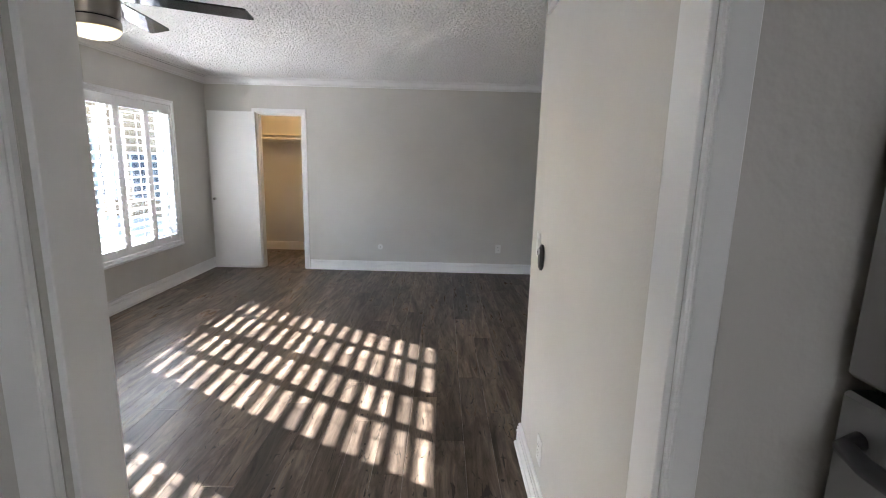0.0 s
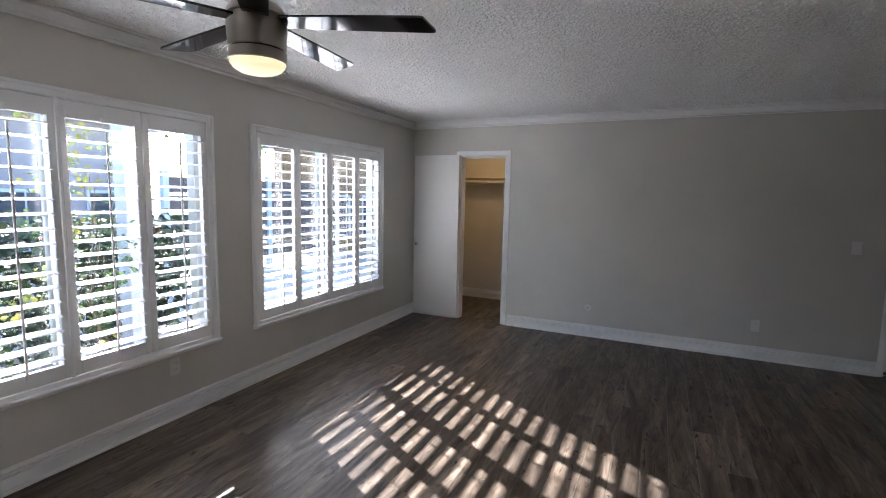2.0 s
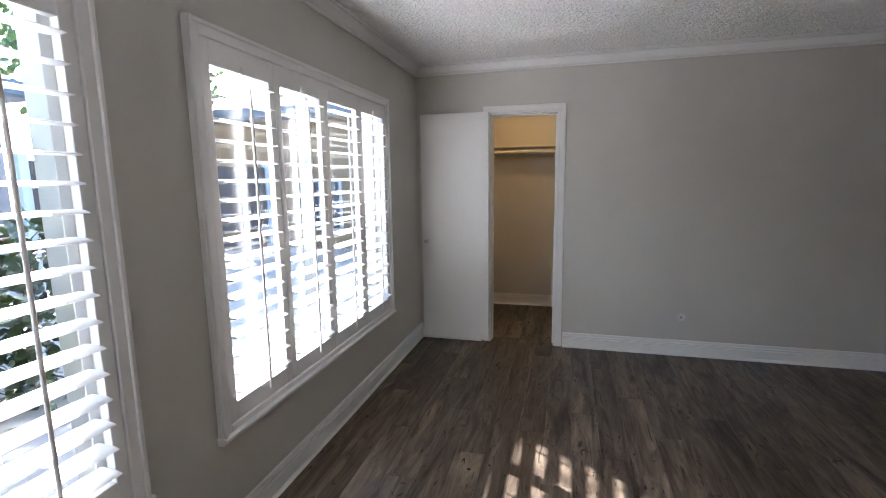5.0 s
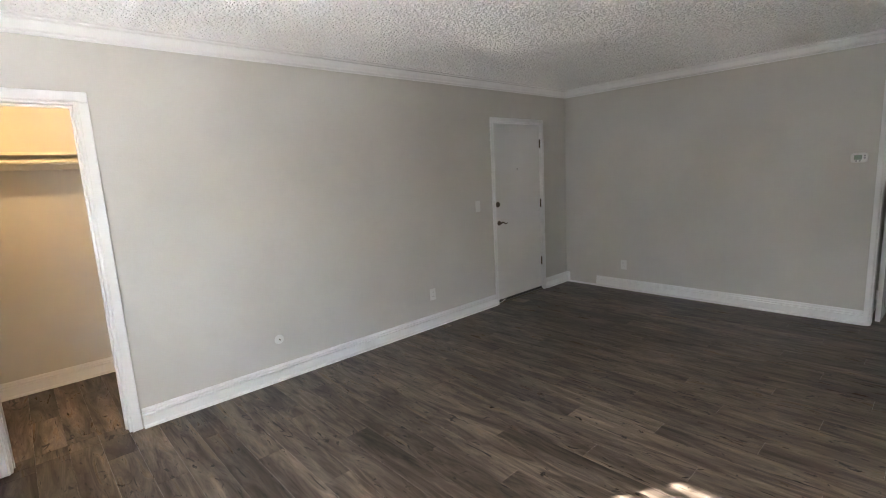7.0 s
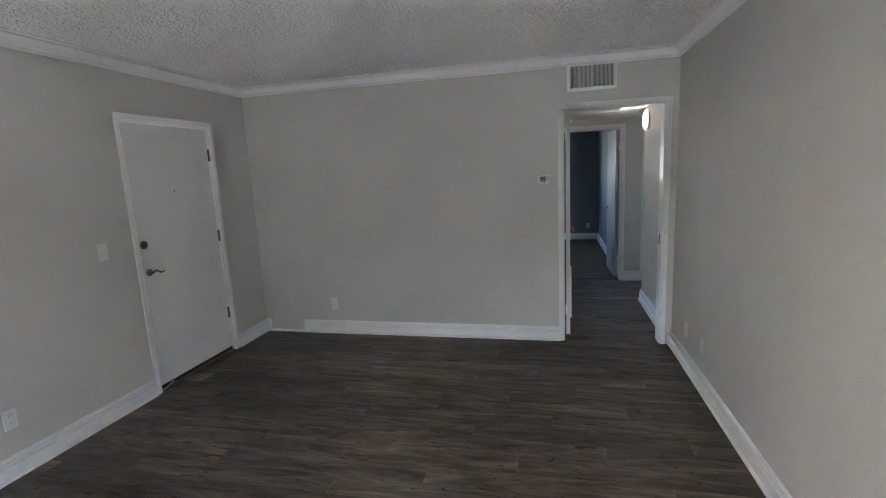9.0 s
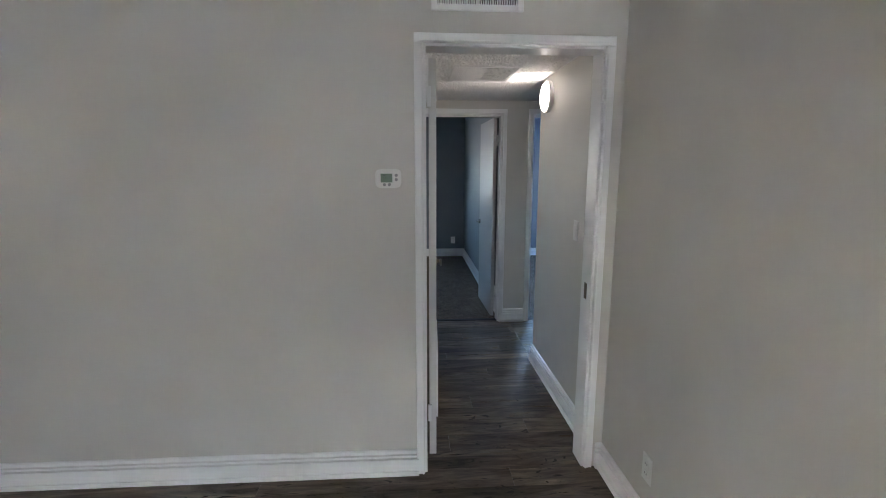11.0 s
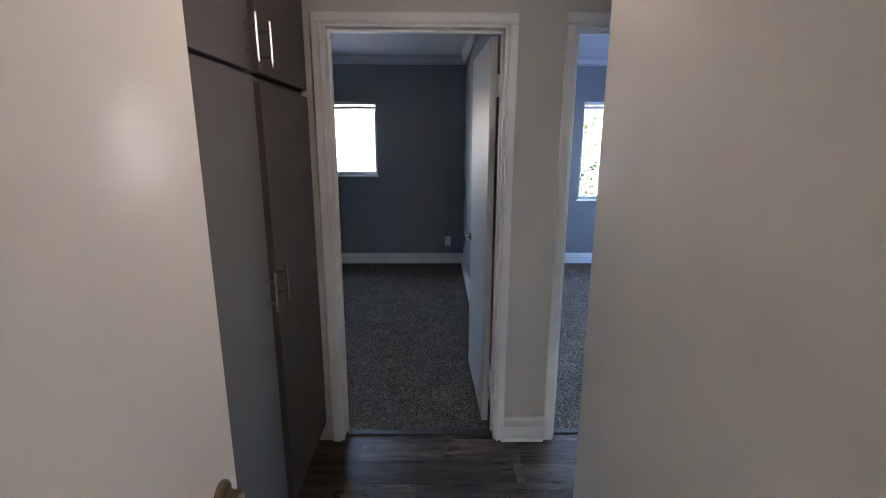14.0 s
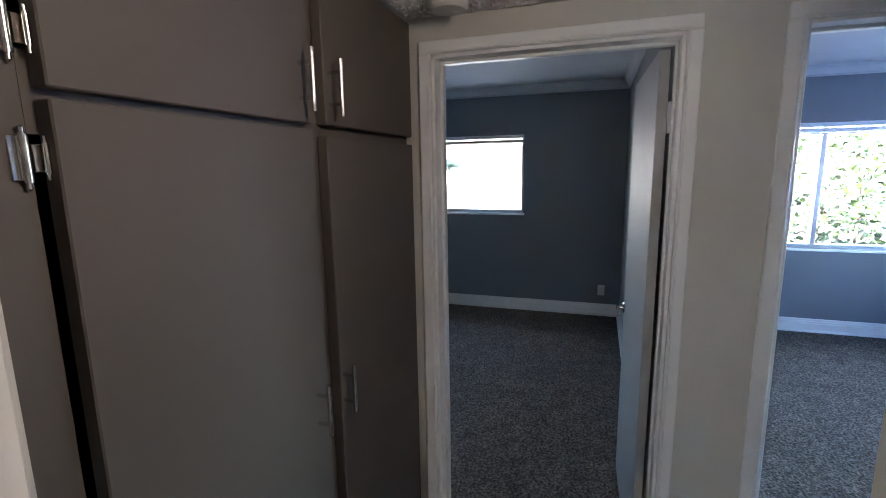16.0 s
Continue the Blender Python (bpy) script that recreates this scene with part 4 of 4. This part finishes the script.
for k in range(5):
    ang = radians(24.5 + 72 * k)
    m = Matrix.Translation(FAN + Vector((0, 0, 2.146))) @ Matrix.Rotation(ang, 4, "Z") @ Matrix.Rotation(radians(-5), 4, "X")
    b2 = bmesh.new()
    box(b2, 0.085, 0.20, -0.032, 0.032, 0.005, 0.009, bevel=0.0015)
    for v in b2.verts:
        v.co = m @ v.co
    blade_iron = part("blade_iron", b2, NICKEL, fan)
    b2 = bmesh.new()
    outline = [(0.09, -0.044), (0.34, -0.055), (0.585, -0.06), (0.60, -0.055), (0.643, 0.046), (0.64, 0.056), (0.626, 0.06), (0.34, 0.055), (0.09, 0.044)]
    lo = [b2.verts.new(m @ Vector((x, y, -0.004))) for x, y in outline]
    hi = [b2.verts.new(m @ Vector((x, y, 0.004))) for x, y in outline]
    b2.faces.new(lo[::-1])
    b2.faces.new(hi)
    for i in range(len(outline)):
        j = (i + 1) % len(outline)
        b2.faces.new((lo[i], lo[j], hi[j], hi[i]))
    part("blade", b2, BLADE, fan, "glossy black fan blade")

# ---- closet ----
shelf = thing("closet_shelf", "cream painted closet shelf with a hanging rod", "shelf")
part("board", boxes((XW, -1.32, 7.76, 8.09, 1.795, 1.814), bevel=0.002), IVORY, shelf)
part("cleat", boxes((XW, -1.32, 8.07, 8.09, 1.70, 1.795), (XW, XW + 0.02, 7.76, 8.07, 1.70, 1.795), (-1.34, -1.32, 7.76, 8.07, 1.70, 1.795), bevel=0.002), IVORY, shelf)
rod = bmesh.new()
cyl(rod, (XW + 0.02, 7.79, 1.748), (1, 0, 0), 0.017, 1.64, 20)
part("rod", rod, IVORY, shelf, "cream round hanging rod", True)
cl_lamp = thing("closet_lamp", "bare warm bulb on the closet ceiling", "lamp")
lb = bmesh.new()
lathe(lb, [(0, 0), (0.05, 0), (0.045, 0.02), (0.02, 0.026), (0, 0.026)], (-2.05, 7.0, 2.40), (0, 0, -1), 24)
part("holder", lb, PLASTIC, cl_lamp, "", True)
lb = bmesh.new()
lathe(lb, [(0, 0.024), (0.014, 0.026), (0.016, 0.045), (0.032, 0.075), (0.034, 0.095), (0.022, 0.118), (0, 0.126)], (-2.05, 7.0, 2.40), (0, 0, -1), 20)
part("bulb", lb, BULBGLASS, cl_lamp, "glowing warm bulb", True)
# added fill: a glowing disc that brightens the kitchen, no known fixture
kl = thing("ceiling_light", "round glowing fill disc added over the kitchen", "ceiling light")
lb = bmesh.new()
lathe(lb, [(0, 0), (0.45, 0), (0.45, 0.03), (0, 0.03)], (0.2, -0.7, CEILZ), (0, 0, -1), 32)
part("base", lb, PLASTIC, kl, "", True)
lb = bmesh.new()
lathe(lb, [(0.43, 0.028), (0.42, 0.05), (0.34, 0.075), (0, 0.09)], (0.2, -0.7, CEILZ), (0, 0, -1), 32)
part("diffuser", lb, KITCHENFILL, kl, "glowing face of the added fill disc", True)

# ---- hall cabinets ----
cab = thing("storage_cabinet", "built-in charcoal hall cabinet with four flush doors", "cabinet")
YF = 3.858
TOPZ = HALLZ - 0.002
for x0, x1 in ((4.25, 4.32), (4.875, 4.965), (5.49, XB)):
    part("stile", boxes((x0, x1, YF, YF + 0.02, 0.09, TOPZ), bevel=0.001), CABINET, cab)
for x0, x1 in ((4.32, 4.875), (4.965, 5.49)):
    for z0, z1 in ((0.09, 0.14), (1.67, 1.77), (2.08, TOPZ)):
        part("rail", boxes((x0, x1, YF, YF + 0.0195, z0, z1)), CABINET, cab)
part("side_panel", boxes((4.25, 4.27, YF + 0.02, 4.43, 0, TOPZ)), CABINET, cab)
part("back_panel", boxes((4.27, XB, 4.41, 4.43, 0, TOPZ)), CABINET, cab)
part("toe_kick", boxes((4.27, XB, YF + 0.05, YF + 0.07, 0, 0.09)), CABINET, cab)


def bar_pull(parent, x, z0, z1, y):
    h = bmesh.new()
    cyl(h, (x, y - 0.034, z0), (0, 0, 1), 0.0058, z1 - z0, 14, bevel=0.001)
    for z in (z0 + 0.03, z1 - 0.03):
        cyl(h, (x, y + 0.001, z), (0, -1, 0), 0.0046, 0.034, 10)
    part("bar_handle", h, CHROME, parent, "brushed steel bar handle", True)


def wrap_hinge(parent, x, z, y):
    """A polished barrel on the face frame, a plate round the door's edge and a short barrel on its front."""
    h = bmesh.new()
    for bx, by, r, half in ((x - 0.022, YF - 0.007, 0.0062, 0.030), (x - 0.0035, y + 0.014, 0.0042, 0.020)):
        cyl(h, (bx, by, z - half), (0, 0, 1), r, 2 * half, 12, bevel=0.0015)
        lathe(h, [(0, -0.010), (r * 0.6, -0.007), (r * 0.5, 0), (0, 0)], (bx, by, z - half), (0, 0, 1), 10)
        lathe(h, [(0, 0), (r * 0.5, 0), (r * 0.6, 0.007), (0, 0.010)], (bx, by, z + half), (0, 0, 1), 10)
    box(h, x - 0.036, x - 0.022, YF - 0.0035, YF - 0.0005, z - 0.027, z + 0.027, bevel=0.001)
    part("hinge", h, CHROME, parent, "polished steel wrap hinge", True)
    hp = boxes((x - 0.016, x - 0.0005, YF - 0.012, YF - 0.009, z - 0.017, z + 0.017), bevel=0.0006)
    part("hinge_plate", hp, BRONZE, parent, "darker hinge plate on the door's edge")


DT = 0.03
for x0, x1, z0, z1, hx, h0, h1, hz in (
        (4.332, 4.888, 0.12, 1.712, 4.838, 0.97, 1.105, (0.35, 1.64)), (4.950, 5.508, 0.12, 1.701, 4.962, 0.97, 1.105, ()),
        (4.332, 4.888, 1.725, 2.105, 4.850, 1.747, 1.882, (1.79, 2.04)), (4.950, 5.508, 1.728, 2.105, 4.972, 1.747, 1.882, ())):
    d = part("cabinet_door", boxes((x0, x1, YF - DT, YF - 0.0006, z0, z1), bevel=0.0025), CABINET, cab)
    bar_pull(d, hx, h0, h1, YF - DT)
    for z in hz:
        wrap_hinge(d, x0, z, YF - DT)

# ---- fridge ----
fridge = thing("refrigerator", "stainless steel refrigerator with dark gaskets and bar handles", "refrigerator")
FX, FY0, FY1 = 0.735, 0.46, 1.335
part("cabinet", boxes((FX + 0.06, 1.42, FY0 + 0.005, FY1 - 0.004, 0.03, 1.76), bevel=0.008), BLACK, fridge, "black fridge cabinet")
part("upper_door", boxes((FX, FX + 0.055, FY0, FY1, 1.145, 1.76), bevel=0.008), STEEL, fridge, "stainless steel upper door")
part("freezer_drawer", boxes((FX, FX + 0.055, FY0, FY1, 0.06, 1.12), bevel=0.008), STEEL, fridge, "stainless steel lower door")
hb = bmesh.new()
tube(hb, [(FX + 0.002, FY1 - 0.05, 1.05), (FX - 0.04, FY1 - 0.07, 1.05), (FX - 0.052, FY1 - 0.12, 1.05), (FX - 0.052, FY0 + 0.12, 1.05), (FX - 0.04, FY0 + 0.07, 1.05), (FX + 0.002, FY0 + 0.05, 1.05)], 0.016, 12)
part("handle", hb, BLACK, fridge, "dark curved drawer handle", True)
hb = bmesh.new()
tube(hb, [(FX + 0.002, FY1 - 0.16, 1.28), (FX - 0.03, FY1 - 0.16, 1.29), (FX - 0.035, FY1 - 0.16, 1.33), (FX - 0.035, FY1 - 0.16, 1.62), (FX - 0.03, FY1 - 0.16, 1.655), (FX + 0.002, FY1 - 0.16, 1.67)], 0.014, 12)
part("handle", hb, BLACK, fridge, "dark curved door handle", True)
for y in (FY0 + 0.08, FY1 - 0.08):
    for x in (FX + 0.12, 1.34):
        fo = bmesh.new()
        cyl(fo, (x, y, 0.0), (0, 0, 1), 0.02, 0.032, 12)
        part("foot", fo, BLACK, fridge)

# ---- outside ----
ground = solid("ground", boxes((-400, 400, -400, 400, -0.45, -0.25)), CONCRETE, "pale concrete courtyard ground", "ground", "structure")


def far_building(name, x0, x1, y0, y1, top, mat, label, roof=True, face="east", cols=5, rows=(0.2, 3.0)):
    root = thing(name, label, "building")
    part("walls", boxes((x0, x1, y0, y1, -0.3, top)), mat, root)
    if roof:
        part("roof", boxes((x0 - 0.5, x1 + 0.5, y0 - 0.5, y1 + 0.5, top + 0.002, top + 0.3), bevel=0.05), ROOFBL, root, "low blue-grey shingle roof")
    for c in range(cols):
        for z in rows:
            if z + 1.3 > top:
                continue
            if face == "east":
                y = y0 + (y1 - y0) * (c + 0.5) / cols
                w = part("window", boxes((x1, x1 + 0.05, y - 0.62, y + 0.62, z, z + 1.3), bevel=0.01), POSTSHADED, root)
                part("pane", boxes((x1 + 0.05, x1 + 0.06, y - 0.55, y - 0.02, z + 0.07, z + 1.23), (x1 + 0.05, x1 + 0.06, y + 0.02, y + 0.55, z + 0.07, z + 1.23)), WINDARK, w)
            else:
                x = x0 + (x1 - x0) * (c + 0.5) / cols
                w = part("window", boxes((x - 0.62, x + 0.62, y0 - 0.05, y0, z, z + 1.3), bevel=0.01), POSTSHADED, root)
                part("pane", boxes((x - 0.55, x - 0.02, y0 - 0.06, y0 - 0.05, z + 0.07, z + 1.23), (x + 0.02, x + 0.55, y0 - 0.06, y0 - 0.05, z + 0.07, z + 1.23)), WINDARK, w)
    return root


far_building("apartment_building", -19.0, -11.5, -10.0, 5.0, 3.9, STUCCO, "grey stucco apartment building across the courtyard")
far_building("apartment_building", -18.5, -11.6, 5.55, 9.0, 3.0, STUCCO, "low grey stucco wing of the apartment building", True, "east", 2)
far_building("apartment_building", -12.0, -3.6, 13.5, 22.0, 3.0, STUCCOTAN, "tan stucco apartment building with a blue-grey roof", True, "south", 5)

fence = thing("fence", "brown board fence between white posts in the courtyard", "fence")
for k in range(7):
    y = 7.2 + 0.85 * k
    part("post", boxes((-8.56, -8.44, y - 0.06, y + 0.06, -0.25, 1.9), bevel=0.006), POSTSHADED, fence, "white fence post, blue shade in its colour")
    if k < 6:
        for j in range(5):
            z = 0.05 + 0.36 * j
            part("board", boxes((-8.515, -8.485, y + 0.06, y + 0.79, z, z + 0.3), bevel=0.004), WOODBR, fence)
for y in (2.0, 3.1, 4.3):
    pst = boxes((-4.9, -4.72, y - 0.09, y + 0.09, -0.25, 2.75), bevel=0.008)
    solid("porch_post", pst, POSTSHADED, "square white porch post outside the window, blue shade in its colour", "post")


def leaf_cloud(bm, places, size, rnd):
    """Small folded oval leaves, one island each."""
    for p in places:
        q = Euler((rnd.uniform(-1.2, 1.2), rnd.uniform(-1.2, 1.2), rnd.uniform(0, 6.28))).to_matrix()
        s = size * rnd.uniform(0.6, 1.3)
        pts = [(0, 0, 0), (0.32, 0.3, 0.05), (0.3, 0.72, 0.06), (0, 1.0, -0.05), (-0.3, 0.72, 0.06), (-0.32, 0.3, 0.05), (0, 0.5, 0)]
        v = [bm.verts.new(Vector(p) + q @ (Vector(c) * s)) for c in pts]
        for a, c in ((0, 1), (1, 2), (2, 3), (3, 4), (4, 5), (5, 0)):
            bm.faces.new((v[a], v[c], v[6]))


def climbing_plant(x, y, height, count, mat, label, seed, spread=0.2):
    rnd = random.Random(seed)
    root = thing("climbing_plant", label, "plant", "courtyard plants")
    stems = []
    for s in range(3):
        a = rnd.uniform(0, 6.28)
        pts = [(x + 0.06 * math.cos(a + k) + rnd.uniform(-0.03, 0.03), y + 0.08 * math.sin(a + k * 0.8) + rnd.uniform(-0.05, 0.05), -0.25 + (height + 0.25) * k / 10) for k in range(11)]
        bm = bmesh.new()
        tube(bm, pts, 0.008, 6, 0.003)
        part("stem", bm, BARK, root, "", True)
        stems += pts
    bm = bmesh.new()
    places = []
    clumps = [Vector(rnd.choice(stems[2:])) + Vector((rnd.gauss(0, spread * 0.4), rnd.gauss(0, spread * 0.7), rnd.gauss(0, 0.1))) for _ in range(count // 22)]
    for _ in range(count):
        places.append(rnd.choice(clumps) + Vector((rnd.gauss(0, 0.05), rnd.gauss(0, 0.06), rnd.gauss(0, 0.08))))
    leaf_cloud(bm, places, 0.048, rnd)
    part("leaves", bm, mat, root)
    return root


for k, (x, y, h, c, mat) in enumerate(((-4.4, 2.6, 2.0, 660, LEAFY), (-4.6, 3.05, 1.5, 320, LEAF), (-4.3, 3.45, 2.1, 480, LEAFY), (-4.7, 3.9, 1.7, 340, LEAF), (-4.35, 2.1, 2.2, 720, LEAFY),
                                       (-4.6, 1.6, 2.0, 460, LEAF), (-5.2, 4.4, 1.7, 340, LEAF))):
    climbing_plant(x, y, h, c, mat, "leafy green and yellow climbing shrub outside the window", 40 + k)


def tree(x, y, height, spread, count, label, seed, size=0.22):
    rnd = random.Random(seed)
    root = thing("tree", label, "tree")
    bm = bmesh.new()
    tube(bm, [(x, y, -0.25), (x + 0.05, y, height * 0.3), (x - 0.06, y + 0.05, height * 0.6), (x, y, height * 0.85)], 0.16, 10, 0.05)
    limbs = []
    for k in range(9):
        a = k * 2.4
        z = height * (0.4 + 0.05 * k)
        tip = Vector((x + spread * 0.8 * math.cos(a), y + spread * 0.8 * math.sin(a), z + height * 0.25))
        tube(bm, [(x, y, z), (x + (tip.x - x) * 0.5, y + (tip.y - y) * 0.5, z + height * 0.1), tip], 0.05, 6, 0.012)
        limbs.append(tip)
    part("trunk", bm, BARK, root, "", True)
    bm = bmesh.new()
    places = []
    for _ in range(count):
        c = rnd.choice(limbs)
        places.append(c + Vector((rnd.gauss(0, spread * 0.3), rnd.gauss(0, spread * 0.3), rnd.gauss(0, spread * 0.22))))
    leaf_cloud(bm, places, size, rnd)
    part("crown", bm, LEAF, root, "loose green leafy crown")
    return root


tree(-12.0, 11.5, 5.5, 1.8, 2600, "leafy green tree beyond the fence", 7)

# planting bed under the courtyard windows
bed = thing("shrub_bed", "dark green shrub bed with a few red blooms in the courtyard", "shrubs")
rnd = random.Random(23)
bm = bmesh.new()
for k in range(12):
    yy = 1.4 + k * 0.36
    tube(bm, [(-5.9, yy, -0.25), (-5.85 + rnd.uniform(-0.1, 0.1), yy + rnd.uniform(-0.1, 0.1), 0.4), (-5.9 + rnd.uniform(-0.2, 0.2), yy + rnd.uniform(-0.2, 0.2), 0.95)], 0.014, 6, 0.005)
part("stems", bm, BARK, bed, "", True)
bm = bmesh.new()
leaf_cloud(bm, [Vector((-5.9 + rnd.gauss(0, 0.2), rnd.uniform(1.2, 5.6), -0.2 + 1.45 * rnd.random() ** 0.8 - abs(rnd.gauss(0, 0.12)))) for _ in range(5200)], 0.11, rnd)
part("leaves", bm, LEAFDK, bed)
bm = bmesh.new()
leaf_cloud(bm, [Vector((-5.72 + rnd.gauss(0, 0.1), rnd.uniform(1.2, 5.2), rnd.uniform(0.2, 1.1))) for _ in range(90)], 0.06, rnd)
part("blooms", bm, BLOOM, bed, "small red blooms")

# garden behind the bedrooms
solid("garden_wall", boxes((14.6, 14.8, -8, 14, -0.3, 2.1)), CONCRETE, "pale rendered garden wall in the sun", "wall", "structure")
hedge = thing("hedge", "loose green hedge in front of the garden wall", "hedge")
rnd = random.Random(11)
bm = bmesh.new()
for k in range(8):
    yy = -2.2 + k * 0.6
    tube(bm, [(13.6, yy, -0.25), (13.55, yy + rnd.uniform(-0.2, 0.2), 0.8), (13.6, yy + rnd.uniform(-0.4, 0.4), 2.1)], 0.03, 6, 0.01)
part("stems", bm, BARK, hedge, "", True)
bm = bmesh.new()
leaf_cloud(bm, [Vector((13.5 + rnd.gauss(0, 0.25), rnd.uniform(-2.6, 2.4), rnd.uniform(0.0, 2.3) - abs(rnd.gauss(0, 0.2)))) for _ in range(3400)], 0.11, rnd)
part("leaves", bm, LEAFDK, hedge)

PALM_Y = 6.85
palm = thing("palm_tree", "green fan palm outside the bedroom window", "palm tree")
bm = bmesh.new()
tube(bm, [(12.6, PALM_Y, -0.25), (12.62, PALM_Y - 0.02, 0.9), (12.6, PALM_Y, 1.72)], 0.14, 12, 0.1)
part("trunk", bm, BARK, palm, "", True)
for k in range(11):
    bm = bmesh.new()
    a, lift = k * 0.62, rnd.uniform(0.0, 0.8)
    tip = Vector((12.6 + 0.75 * math.cos(a), PALM_Y + 0.75 * math.sin(a), 1.72 + lift * 0.5))
    tube(bm, [(12.6, PALM_Y, 1.72), (12.6 + 0.4 * math.cos(a), PALM_Y + 0.4 * math.sin(a), 1.74 + lift * 0.4), tip], 0.014, 6, 0.006)
    for j in range(22):
        b = a + (j - 10.5) * 0.11
        side = Vector((-math.sin(b), math.cos(b), 0)) * 0.024
        end = tip + Vector((math.cos(b), math.sin(b), -0.42 - 0.03 * abs(j - 10.5) * 0.5)) * 0.62
        v = [bm.verts.new(tip - side * 0.4), bm.verts.new((tip + end) / 2 + side), bm.verts.new(end), bm.verts.new((tip + end) / 2 - side)]
        bm.faces.new(v)
    part("frond", bm, LEAFDK, palm)

# ---- floor planks ----
PW, PL = 0.152, 1.22
RECTS = [(XW, XP, YL1, YN), (XP, XE, YS, YN), (DOOR_X0, DOOR_X1, 0.4, YL1), (-1.7, 2.5, -2.0, 0.4), (CLO[0], CLO[1], YN, YN + 0.12), (XW, -1.32, YN + 0.12, 8.09),
         (XE, XE + 0.12, HD[0], HD[1]), (XE + 0.12, XB, YHS, 3.9), (4.57, XB, 1.0, YHS), (XB, XB + 0.036, BD[0], BD[1]), (XB, XB + 0.036, BD2[0], BD2[1])]
plank_meshes = {}


def plank_mesh(w, l):
    key = (round(w, 4), round(l, 4))
    if key not in plank_meshes:
        g, c = 0.0004, 0.0009
        x0, x1, y0, y1 = g, w - g, g, l - g
        v = [(x0, y0, -0.009), (x1, y0, -0.009), (x1, y1, -0.009), (x0, y1, -0.009), (x0, y0, -c), (x1, y0, -c), (x1, y1, -c), (x0, y1, -c),
             (x0 + c, y0 + c, 0), (x1 - c, y0 + c, 0), (x1 - c, y1 - c, 0), (x0 + c, y1 - c, 0)]
        f = [(8, 9, 10, 11)] + [(a + i, a + (i + 1) % 4, a + 4 + (i + 1) % 4, a + 4 + i) for a in (0, 4) for i in range(4)]
        me = bpy.data.meshes.new("plank")
        me.from_pydata(v, [], f)
        me.materials.append(PLANK)
        plank_meshes[key] = me
    return plank_meshes[key]


for rx0, rx1, ry0, ry1 in RECTS:
    row = math.floor((rx0 - XW) / PW + 1e-6)
    while XW + row * PW < rx1 - 0.004:
        x0, x1 = max(rx0, XW + row * PW), min(rx1, XW + (row + 1) * PW)
        shift = (row * 0.618034 % 1.0) * PL
        k = math.floor((ry0 - shift) / PL)
        while shift + k * PL < ry1 - 0.004:
            y0, y1 = max(ry0, shift + k * PL), min(ry1, shift + (k + 1) * PL)
            if x1 - x0 > 0.004 and y1 - y0 > 0.004:
                ob = new("plank", plank_mesh(x1 - x0, y1 - y0))
                ob.parent = floor
                ob.location = (x0, y0, 0)
            k += 1
        row += 1
